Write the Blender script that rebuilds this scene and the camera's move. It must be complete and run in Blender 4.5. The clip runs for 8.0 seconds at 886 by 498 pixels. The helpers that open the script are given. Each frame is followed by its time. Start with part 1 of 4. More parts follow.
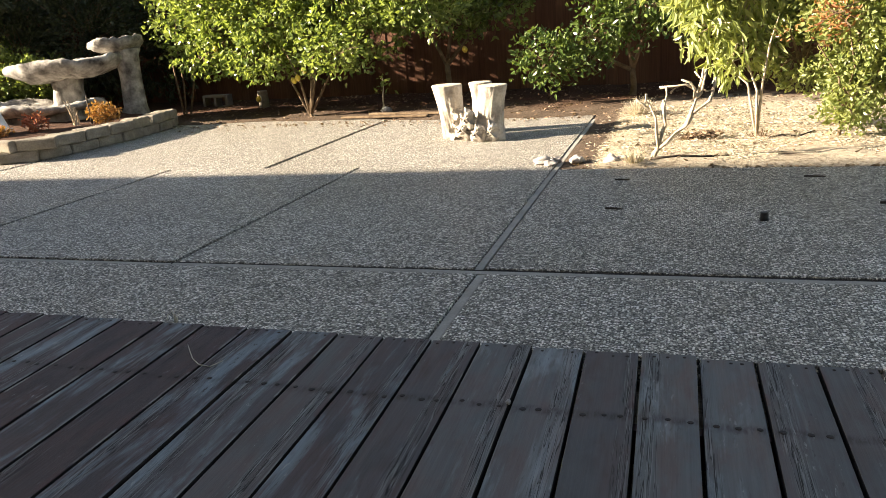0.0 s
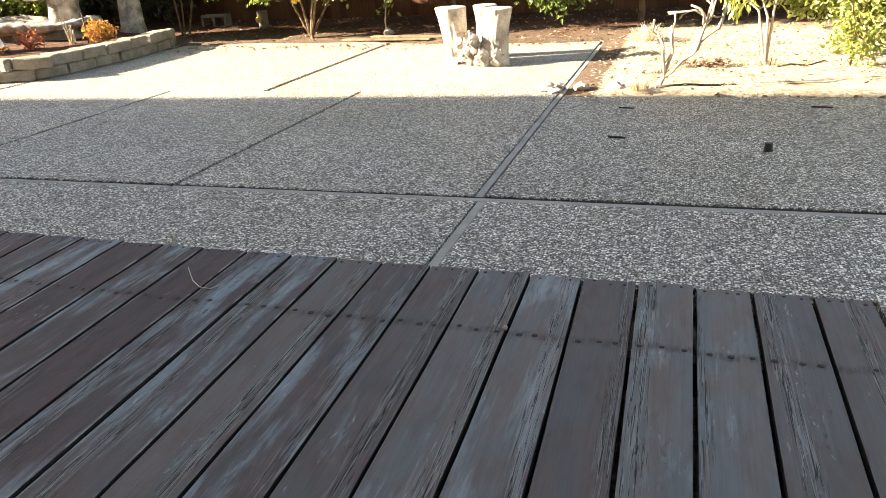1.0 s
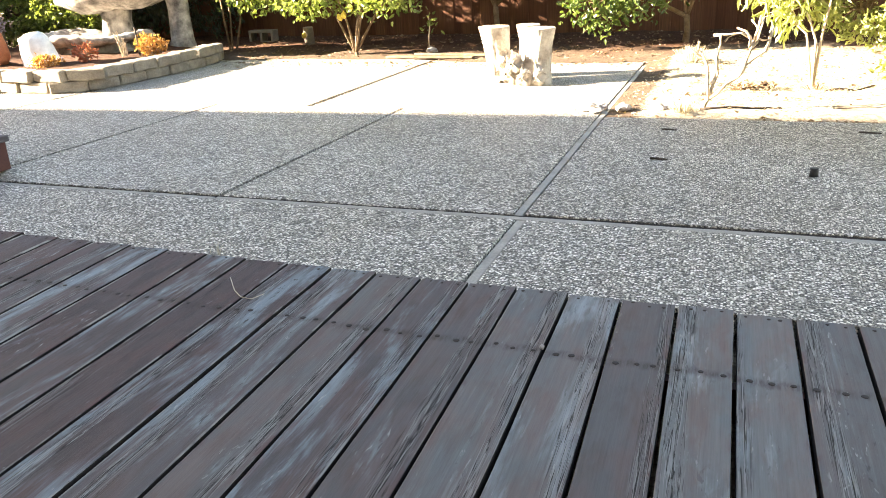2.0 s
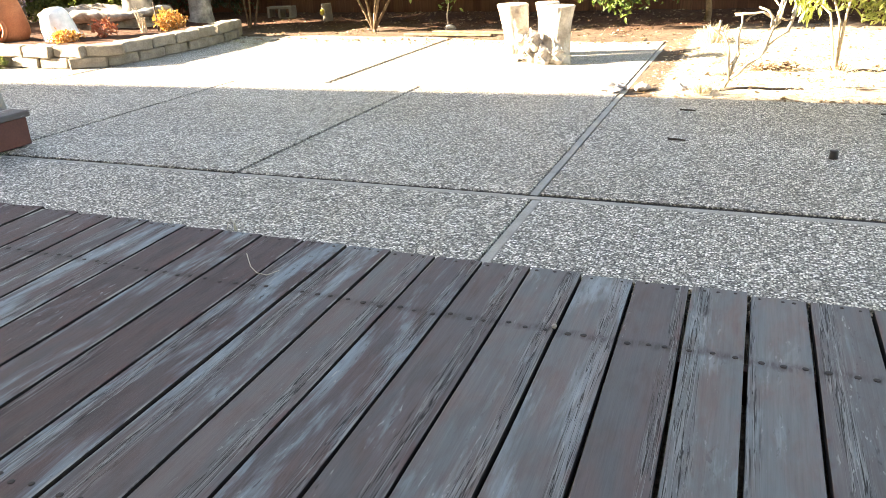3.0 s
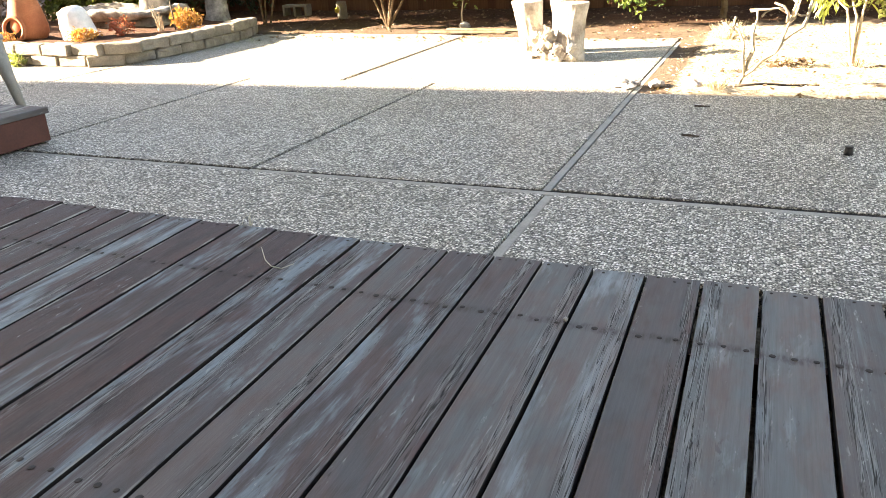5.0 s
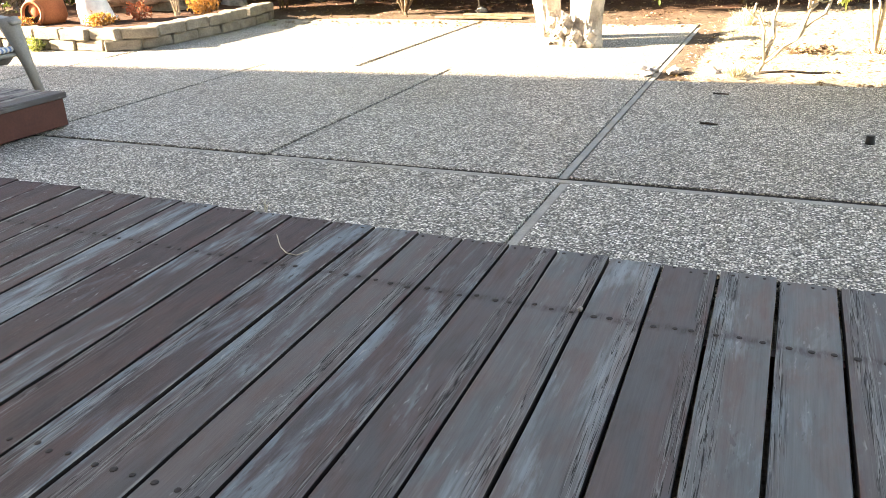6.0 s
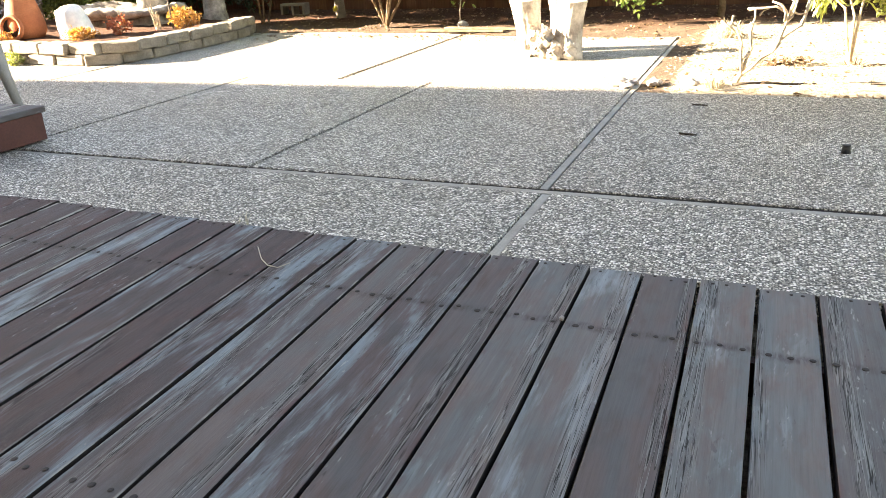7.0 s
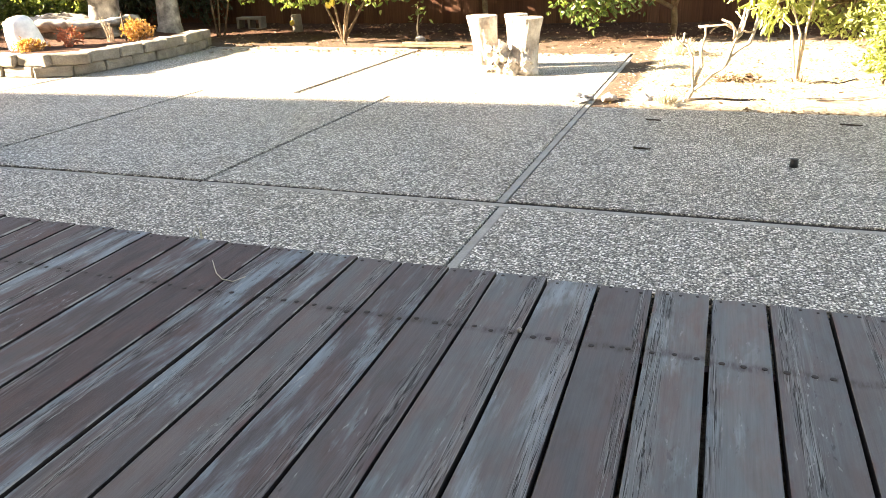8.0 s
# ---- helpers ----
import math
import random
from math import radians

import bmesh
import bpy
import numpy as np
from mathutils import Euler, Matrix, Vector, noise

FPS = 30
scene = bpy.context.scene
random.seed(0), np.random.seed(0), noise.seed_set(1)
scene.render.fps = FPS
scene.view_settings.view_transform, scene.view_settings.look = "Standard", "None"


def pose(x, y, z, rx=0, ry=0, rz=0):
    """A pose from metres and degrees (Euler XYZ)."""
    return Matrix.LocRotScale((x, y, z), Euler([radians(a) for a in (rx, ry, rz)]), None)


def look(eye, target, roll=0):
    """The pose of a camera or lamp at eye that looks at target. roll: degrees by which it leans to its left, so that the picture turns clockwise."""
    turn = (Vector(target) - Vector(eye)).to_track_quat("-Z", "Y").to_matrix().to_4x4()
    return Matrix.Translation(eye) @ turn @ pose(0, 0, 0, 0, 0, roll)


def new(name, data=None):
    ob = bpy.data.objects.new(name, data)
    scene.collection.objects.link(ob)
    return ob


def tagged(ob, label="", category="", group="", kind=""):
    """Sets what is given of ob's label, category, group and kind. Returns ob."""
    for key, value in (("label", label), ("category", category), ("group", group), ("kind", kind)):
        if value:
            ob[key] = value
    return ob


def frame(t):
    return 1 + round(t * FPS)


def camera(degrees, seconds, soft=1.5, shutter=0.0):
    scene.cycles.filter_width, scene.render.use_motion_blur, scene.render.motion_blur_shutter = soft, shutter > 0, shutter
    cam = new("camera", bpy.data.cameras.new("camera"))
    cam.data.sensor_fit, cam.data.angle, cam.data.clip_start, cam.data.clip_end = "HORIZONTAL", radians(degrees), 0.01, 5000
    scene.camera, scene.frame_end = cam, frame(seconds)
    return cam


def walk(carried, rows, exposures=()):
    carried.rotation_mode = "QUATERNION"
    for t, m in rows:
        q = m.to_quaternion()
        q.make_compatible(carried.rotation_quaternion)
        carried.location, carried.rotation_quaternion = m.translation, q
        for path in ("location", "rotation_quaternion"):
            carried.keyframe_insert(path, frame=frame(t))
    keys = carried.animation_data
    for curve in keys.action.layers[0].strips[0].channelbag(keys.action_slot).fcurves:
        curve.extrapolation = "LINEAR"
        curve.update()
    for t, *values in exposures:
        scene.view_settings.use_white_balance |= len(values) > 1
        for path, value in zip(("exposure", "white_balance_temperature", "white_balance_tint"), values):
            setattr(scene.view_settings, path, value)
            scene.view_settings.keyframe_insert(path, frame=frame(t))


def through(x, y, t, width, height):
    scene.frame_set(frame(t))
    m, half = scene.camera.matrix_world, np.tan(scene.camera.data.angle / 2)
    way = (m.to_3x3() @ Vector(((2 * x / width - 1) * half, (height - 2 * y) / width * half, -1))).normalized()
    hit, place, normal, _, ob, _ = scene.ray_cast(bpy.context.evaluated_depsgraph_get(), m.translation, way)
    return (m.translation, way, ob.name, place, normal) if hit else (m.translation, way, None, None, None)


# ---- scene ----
cam = camera(58.7, 8.0, soft=0.75)
PATH = [
    (0, (0.913, -3.408, 1.144), (0.339, -1.576, 0.584), -3.9),
    (0.1, (0.913, -3.408, 1.143), (0.336, -1.588, 0.546), -3.2),
    (0.2, (0.913, -3.407, 1.142), (0.356, -1.606, 0.474), -2.7),
    (0.3, (0.913, -3.407, 1.142), (0.37, -1.602, 0.473), -2.7),
    (0.4, (0.913, -3.406, 1.141), (0.356, -1.598, 0.492), -2.7),
    (0.5, (0.913, -3.406, 1.14), (0.342, -1.601, 0.495), -2.8),
    (0.6, (0.914, -3.406, 1.14), (0.361, -1.608, 0.461), -2.9),
    (0.7, (0.915, -3.405, 1.139), (0.387, -1.619, 0.411), -3.0),
    (0.8, (0.916, -3.405, 1.139), (0.369, -1.615, 0.434), -3.0),
    (0.9, (0.917, -3.404, 1.138), (0.348, -1.628, 0.416), -3.1),
    (1, (0.918, -3.404, 1.138), (0.348, -1.633, 0.405), -3.2),
    (1.1, (0.917, -3.404, 1.14), (0.359, -1.642, 0.375), -3.2),
    (1.2, (0.916, -3.403, 1.141), (0.364, -1.663, 0.324), -3.3),
    (1.3, (0.916, -3.403, 1.143), (0.34, -1.68, 0.305), -3.3),
    (1.4, (0.915, -3.402, 1.144), (0.318, -1.698, 0.285), -3.4),
    (1.5, (0.914, -3.402, 1.146), (0.307, -1.694, 0.301), -3.4),
    (1.6, (0.914, -3.405, 1.146), (0.305, -1.69, 0.317), -3.2),
    (1.7, (0.914, -3.409, 1.145), (0.307, -1.684, 0.335), -3.1),
    (1.8, (0.915, -3.412, 1.145), (0.302, -1.669, 0.378), -2.9),
    (1.9, (0.915, -3.416, 1.144), (0.27, -1.661, 0.434), -2.8),
    (2, (0.915, -3.419, 1.144), (0.254, -1.662, 0.455), -2.6),
    (2.1, (0.917, -3.422, 1.145), (0.237, -1.669, 0.462), -2.7),
    (2.2, (0.918, -3.424, 1.146), (0.217, -1.678, 0.468), -2.7),
    (3.3, (0.932, -3.429, 1.147), (0.24, -1.71, 0.397), -2.4),
    (3.4, (0.934, -3.434, 1.139), (0.24, -1.692, 0.443), -2.4),
    (3.5, (0.935, -3.438, 1.131), (0.246, -1.692, 0.44), -2.4),
    (3.6, (0.935, -3.438, 1.132), (0.255, -1.694, 0.43), -2.5),
    (3.7, (0.935, -3.438, 1.133), (0.251, -1.695, 0.431), -2.5),
    (3.8, (0.936, -3.438, 1.135), (0.233, -1.7, 0.438), -2.6),
    (3.9, (0.936, -3.438, 1.136), (0.23, -1.709, 0.42), -2.6),
    (4, (0.936, -3.438, 1.137), (0.239, -1.709, 0.412), -2.7),
    (4.1, (0.936, -3.439, 1.138), (0.223, -1.712, 0.424), -2.7),
    (4.2, (0.937, -3.44, 1.138), (0.216, -1.72, 0.415), -2.7),
    (5.3, (0.942, -3.451, 1.143), (0.207, -1.746, 0.399), -2.8),
    (5.4, (0.942, -3.452, 1.144), (0.201, -1.751, 0.399), -2.9),
    (5.5, (0.943, -3.453, 1.144), (0.187, -1.749, 0.419), -2.9),
    (5.6, (0.942, -3.45, 1.144), (0.172, -1.745, 0.437), -2.9),
    (5.7, (0.941, -3.448, 1.144), (0.155, -1.744, 0.453), -2.8),
    (5.8, (0.941, -3.445, 1.144), (0.143, -1.762, 0.416), -2.8),
    (5.9, (0.94, -3.443, 1.144), (0.171, -1.772, 0.357), -2.7),
    (6, (0.939, -3.44, 1.144), (0.179, -1.758, 0.373), -2.7),
    (6.1, (0.941, -3.441, 1.143), (0.166, -1.757, 0.392), -2.7),
    (6.2, (0.943, -3.442, 1.141), (0.17, -1.757, 0.392), -2.7),
    (6.3, (0.944, -3.444, 1.14), (0.18, -1.745, 0.413), -2.8),
    (6.4, (0.946, -3.445, 1.138), (0.197, -1.735, 0.421), -2.8),
    (6.5, (0.948, -3.446, 1.137), (0.214, -1.726, 0.428), -2.8),
    (6.6, (0.948, -3.445, 1.137), (0.205, -1.731, 0.422), -2.8),
    (6.7, (0.948, -3.444, 1.137), (0.196, -1.734, 0.422), -2.8),
    (6.8, (0.948, -3.443, 1.137), (0.208, -1.736, 0.403), -2.7),
    (6.9, (0.948, -3.442, 1.137), (0.207, -1.738, 0.397), -2.7),
    (7, (0.948, -3.441, 1.137), (0.222, -1.732, 0.395), -2.7),
    (7.1, (0.946, -3.442, 1.137), (0.248, -1.723, 0.39), -2.7),
    (7.2, (0.945, -3.443, 1.137), (0.26, -1.729, 0.368), -2.7),
    (7.3, (0.943, -3.445, 1.137), (0.256, -1.719, 0.395), -2.8),
    (7.4, (0.942, -3.446, 1.137), (0.251, -1.712, 0.417), -2.8),
    (7.5, (0.94, -3.447, 1.137), (0.239, -1.713, 0.429), -2.8),
    (7.6, (0.942, -3.445, 1.135), (0.236, -1.714, 0.425), -2.6),
    (7.7, (0.944, -3.443, 1.133), (0.249, -1.709, 0.42), -2.4),
    (7.8, (0.947, -3.442, 1.132), (0.27, -1.695, 0.432), -2.2),
    (7.9, (0.949, -3.44, 1.13), (0.271, -1.69, 0.439), -2.0),
    (8, (0.951, -3.438, 1.128), (0.319, -1.679, 0.417), -1.8),
]
walk(cam, [(t, look(eye, target, roll)) for t, eye, target, roll in PATH],
     exposures=[(0.0, 2.52, 7600, 13), (0.5, 2.8, 7600, 13), (1.0, 3.42, 8200, 15), (1.5, 3.84, 8200, 15), (2.0, 4.1, 8050, 14), (3.5, 4.16, 8200, 14), (4.0, 4.10, 8300, 14),
                (5.5, 4.0, 8300, 15), (6.0, 3.99, 8300, 15), (6.5, 4.09, 8250, 15), (8.0, 4.04, 8300, 15)])

# ---- light ----
SUN_EL, SUN_AZ = radians(19.0), math.atan2(-0.33, -1.0)   # towards the sun
world = bpy.data.worlds.new("world")
scene.world = world
world.use_nodes = True
wn = world.node_tree
sky = wn.nodes.new("ShaderNodeTexSky")
sky.sky_type, sky.sun_disc = "NISHITA", False
sky.sun_elevation, sky.sun_rotation = SUN_EL, math.pi / 2 - SUN_AZ
wn.links.new(sky.outputs[0], wn.nodes["Background"].inputs[0])
wn.nodes["Background"].inputs[1].default_value = 0.05
sun = new("sun", bpy.data.lights.new("sun", "SUN"))
sun.data.energy, sun.data.angle, sun.data.color = 5.0, radians(0.5), (1.0, 0.93, 0.80)
to_sun = Vector((math.cos(SUN_AZ) * math.cos(SUN_EL), math.sin(SUN_AZ) * math.cos(SUN_EL), math.sin(SUN_EL)))
sun.matrix_world = look(to_sun * 40, (0, 0, 0))


# ---- materials ----
class Mat:
    """A small builder of node materials."""

    def __init__(self, name, rough=0.8, metal=0.0, spec=0.5):
        self.m = bpy.data.materials.new(name)
        self.m.use_nodes = True
        self.n, self.l = self.m.node_tree.nodes, self.m.node_tree.links
        self.b = self.n["Principled BSDF"]
        self.b.inputs["Roughness"].default_value = rough
        self.b.inputs["Metallic"].default_value = metal
        self.b.inputs["Specular IOR Level"].default_value = spec
        self.co = self.n.new("ShaderNodeTexCoord").outputs["Object"]

    def scaled(self, s, src=None):
        v = self.n.new("ShaderNodeMapping")
        v.inputs["Scale"].default_value = s
        self.l.new(src or self.co, v.inputs[0])
        return v.outputs[0]

    def shifted(self, src=None):
        """Coordinates moved by a chance amount per object."""
        info = self.n.new("ShaderNodeObjectInfo").outputs["Random"]
        mul = self.n.new("ShaderNodeMath")
        mul.operation = "MULTIPLY"
        mul.inputs[1].default_value = 37.0
        self.l.new(info, mul.inputs[0])
        add = self.n.new("ShaderNodeVectorMath")
        self.l.new(src or self.co, add.inputs[0])
        self.l.new(mul.outputs[0], add.inputs[1])
        return add.outputs[0]

    def noise(self, scale, detail=3.0, rough=0.55, co=None, distort=0.0):
        t = self.n.new("ShaderNodeTexNoise")
        t.inputs["Scale"].default_value, t.inputs["Detail"].default_value = scale, detail
        t.inputs["Roughness"].default_value, t.inputs["Distortion"].default_value = rough, distort
        self.l.new(co or self.co, t.inputs["Vector"])
        return t.outputs[0]

    def voronoi(self, scale, out="Color", feature="F1", co=None):
        t = self.n.new("ShaderNodeTexVoronoi")
        t.feature = feature
        t.inputs["Scale"].default_value = scale
        self.l.new(co or self.co, t.inputs["Vector"])
        return t.outputs[out]

    def ramp(self, fac, *stops):
        r = self.n.new("ShaderNodeValToRGB")
        e = r.color_ramp.elements
        while len(e) < len(stops):
            e.new(0.5)
        for k, (p, c) in zip(e, stops):
            k.position = p
            k.color = (*c, 1) if isinstance(c, tuple) else (c, c, c, 1)
        self.l.new(fac, r.inputs[0])
        return r.outputs[0]

    def mix(self, fac, a, b, how="MIX"):
        x = self.n.new("ShaderNodeMix")
        x.data_type, x.blend_type = "RGBA", how
        for k, v in ((0, fac), (6, a), (7, b)):
            if isinstance(v, (int, float)):
                x.inputs[k].default_value = v if k == 0 else (v, v, v, 1)
            elif isinstance(v, tuple):
                x.inputs[k].default_value = (*v, 1)
            else:
                self.l.new(v, x.inputs[k])
        return x.outputs[2]

    def random(self, island=False):
        if island:
            return self.n.new("ShaderNodeNewGeometry").outputs["Random Per Island"]
        return self.n.new("ShaderNodeObjectInfo").outputs["Random"]

    def colour(self, v):
        if isinstance(v, tuple):
            self.b.inputs["Base Color"].default_value = (*v, 1)
        else:
            self.l.new(v, self.b.inputs["Base Color"])
        return self

    def rough(self, v):
        self.l.new(v, self.b.inputs["Roughness"])
        return self

    def bump(self, h, strength=0.4, dist=0.01):
        b = self.n.new("ShaderNodeBump")
        b.inputs["Strength"].default_value, b.inputs["Distance"].default_value = strength, dist
        self.l.new(h, b.inputs["Height"])
        self.l.new(b.outputs[0], self.b.inputs["Normal"])
        return self

    def translucent(self, colour, amount):
        t = self.n.new("ShaderNodeBsdfTranslucent")
        if isinstance(colour, tuple):
            t.inputs[0].default_value = (*colour, 1)
        else:
            self.l.new(colour, t.inputs[0])
        m = self.n.new("ShaderNodeMixShader")
        m.inputs[0].default_value = amount
        self.l.new(self.b.outputs[0], m.inputs[1])
        self.l.new(t.outputs[0], m.inputs[2])
        self.l.new(m.outputs[0], self.n["Material Output"].inputs[0])
        return self


def mat_deck():
    """Weathered boards: old brown stain, worn blue-grey patches, bands of long checks with pale ridges.
    Each board's colour channels hold its wear, the place and strength of its band of checks, and its stain."""
    m = Mat("weathered_deck_board", 0.66, spec=0.22)
    info = m.n.new("ShaderNodeObjectInfo")
    own = m.n.new("ShaderNodeSeparateColor")
    m.l.new(info.outputs["Color"], own.inputs[0])
    wear, place, checks, stain = own.outputs[0], own.outputs[1], own.outputs[2], info.outputs["Alpha"]
    co = m.shifted()
    sep = m.n.new("ShaderNodeSeparateXYZ")
    m.l.new(m.co, sep.inputs[0])

    def calc(op, a, b=0.0, c=0.0):
        n = m.n.new("ShaderNodeMath")
        n.operation = op
        for k, v in enumerate((a, b, c)):
            if isinstance(v, (int, float)):
                n.inputs[k].default_value = v
            else:
                m.l.new(v, n.inputs[k])
        return n.outputs[0]

    def step(v, lo, hi):
        n = m.n.new("ShaderNodeMapRange")
        n.interpolation_type = "SMOOTHSTEP"
        n.inputs[1].default_value, n.inputs[2].default_value = lo, hi
        m.l.new(v, n.inputs[0])
        return n.outputs[0]

    across = calc("MULTIPLY", sep.outputs[0], 5.4)          # -0.5 to 0.5 over a board
    drift = m.noise(1.0, 3, 0.5, co=m.scaled((3, 1.1, 3), co))
    fine = m.noise(1.0, 4, 0.7, co=m.scaled((300, 7.0, 40), co))
    grain = m.noise(1.0, 5, 0.7, co=m.scaled((90, 3.0, 30), co))
    patch = m.noise(1.0, 5, 0.62, co=m.scaled((9, 1.5, 6), co), distort=0.5)
    cloud = m.noise(1.0, 4, 0.6, co=m.scaled((16, 5, 8), co), distort=0.3)
    speck = m.noise(1.0, 3, 0.65, co=m.scaled((75, 17, 40), co), distort=0.4)
    base = m.mix(stain, (0.156, 0.163, 0.166), (0.060, 0.037, 0.038))
    base = m.mix(step(cloud, 0.42, 0.68), base, m.mix(stain, (0.158, 0.138, 0.132), (0.042, 0.027, 0.029)))
    tone = m.noise(1.0, 3, 0.5, co=m.scaled((12, 3.2, 8), co), distort=0.6)
    base = m.mix(0.65, base, m.ramp(tone, (0.36, (1.12, 0.94, 0.89)), (0.50, (1.0, 1.0, 1.0)), (0.64, (0.86, 1.02, 1.06))), "MULTIPLY")
    # worn patches, with ragged long ends
    v = calc("MULTIPLY_ADD", wear, 0.36, calc("MULTIPLY_ADD", grain, 0.16, patch))
    worn = step(v, 0.76, 0.96)
    base = m.mix(calc("MULTIPLY", worn, 0.9), base, m.mix(stain, (0.225, 0.250, 0.258), (0.140, 0.180, 0.212)))
    base = m.mix(0.30, base, m.ramp(grain, (0.30, 0.62), (0.70, 1.34)), "MULTIPLY")
    base = m.mix(0.15, base, m.ramp(fine, (0.32, 0.45), (0.46, 1.0), (0.72, 1.35)), "MULTIPLY")
    # small dents and flakes
    flaky = calc("MINIMUM", calc("ADD", calc("MULTIPLY", worn, 0.9), step(patch, 0.50, 0.62)), 1.0)
    base = m.mix(calc("MULTIPLY", step(speck, 0.62, 0.68), calc("MULTIPLY", flaky, calc("MULTIPLY_ADD", stain, 0.9, 0.1))), base, (0.034, 0.028, 0.030))
    base = m.mix(calc("MULTIPLY", step(speck, 0.38, 0.31), calc("MULTIPLY", flaky, 0.8)), base, (0.27, 0.275, 0.27))
    # bands of checks
    off = calc("ABSOLUTE", calc("ADD", calc("SUBTRACT", across, calc("SUBTRACT", place, 0.5)), calc("MULTIPLY_ADD", drift, 0.5, -0.25)))
    band = calc("MULTIPLY", step(off, 0.20, 0.07), step(calc("MULTIPLY_ADD", checks, 0.55, drift), 0.56, 0.72))
    lines = m.noise(1.0, 2.5, 0.55, co=m.scaled((122, 2.6, 12), co), distort=0.7)
    crack = calc("MULTIPLY", band, m.ramp(lines, (0.462, 0.0), (0.478, 1.0), (0.506, 1.0), (0.522, 0.0)))
    ridge = calc("MULTIPLY", band, m.ramp(lines, (0.522, 0.0), (0.545, 1.0), (0.585, 0.3), (0.64, 0.0)))
    base = m.mix(calc("MULTIPLY", ridge, 0.6), base, (0.27, 0.275, 0.27))
    base = m.mix(calc("MULTIPLY", crack, 0.92), base, (0.012, 0.010, 0.010))
    # rubbed edges: pale fibres here, red stain there
    edge = step(calc("ABSOLUTE", across), 0.44, 0.485)
    base = m.mix(calc("MULTIPLY", edge, m.ramp(cloud, (0.48, 0.0), (0.58, 0.8))), base, (0.26, 0.25, 0.235))
    base = m.mix(calc("MULTIPLY", step(calc("ABSOLUTE", across), 0.34, 0.47), m.ramp(cloud, (0.36, 0.55), (0.46, 0.0))), base, (0.095, 0.038, 0.036))
    # rust that has run from the nails
    nails = step(calc("ABSOLUTE", calc("ADD", sep.outputs[1], calc("MULTIPLY_ADD", cloud, 0.05, 0.430))), 0.035, 0.004)
    base = m.mix(calc("MULTIPLY", nails, m.ramp(speck, (0.40, 0.10), (0.6, 0.6))), base, (0.040, 0.027, 0.025))
    m.colour(base)
    m.rough(m.ramp(worn, (0.0, 0.70), (1.0, 0.56)))
    return m.bump(m.mix(crack, m.mix(0.35, grain, fine), 0.0), 0.6, 0.005).m


def mat_aggregate():
    m = Mat("exposed_aggregate_concrete", 0.7, spec=0.45)
    co = m.co
    cell = m.voronoi(96, "Color", co=co)
    dist = m.voronoi(96, "Distance", co=co)
    sep = m.n.new("ShaderNodeSeparateColor")
    m.l.new(cell, sep.inputs[0])
    stone = m.ramp(sep.outputs[0], (0.0, (0.028, 0.026, 0.025)), (0.24, (0.085, 0.08, 0.075)), (0.44, (0.29, 0.27, 0.24)), (0.66, (0.58, 0.55, 0.50)), (0.88, (0.82, 0.80, 0.75)), (1.0, (0.92, 0.90, 0.87)))
    grit = m.n.new("ShaderNodeSeparateColor")
    m.l.new(m.voronoi(210, "Color", co=co), grit.inputs[0])
    mortar = m.ramp(grit.outputs[0], (0.0, (0.03, 0.028, 0.025)), (0.6, (0.12, 0.11, 0.097)), (1.0, (0.50, 0.47, 0.42)))
    edge = m.ramp(dist, (0.44, 0.0), (0.58, 1.0))
    base = m.mix(edge, stone, mortar)
    base = m.mix(0.6, base, m.ramp(m.noise(0.8, 4), (0.32, (0.82, 0.77, 0.70)), (0.66, (1.05, 1.04, 1.02))), "MULTIPLY")
    base = m.mix(0.5, base, m.ramp(m.noise(6.0, 4, 0.6), (0.36, (0.74, 0.72, 0.68)), (0.6, (1.06, 1.05, 1.04))), "MULTIPLY")
    m.colour(base)
    m.rough(m.ramp(sep.outputs[1], (0, 0.45), (1, 0.8)))
    h = m.ramp(dist, (0.1, 1.0), (0.8, 0.0))
    return m.bump(h, 0.5, 0.006).m


def mat_noise(name, dark, light, scale=6.0, fine=60.0, rough=0.85, bump=0.4, dist=0.01, spec=0.4, shift=False):
    m = Mat(name, rough, spec=spec)
    co = m.shifted() if shift else m.co
    a, b = m.noise(scale, 4, co=co), m.noise(fine, 4, 0.65, co=co)
    base = m.mix(m.ramp(a, (0.3, 0.0), (0.7, 1.0)), dark, light)
    m.colour(m.mix(0.5, base, m.ramp(b, (0.25, 0.5), (0.75, 1.35)), "MULTIPLY"))
    return m.bump(b, bump, dist).m


def mat_leaf(name, dark, light, through=0.35, rough=0.38):
    m = Mat(name, rough, spec=0.5)
    r = m.random(True)
    c = m.mix(r, dark, light)
    c = m.mix(0.35, c, m.ramp(m.noise(2.2, 2), (0.3, 0.55), (0.7, 1.35)), "MULTIPLY")
    m.colour(c)
    return m.translucent(m.mix(0.5, c, (light[0] * 1.5, light[1] * 1.5, light[2] * 0.6)), through).m


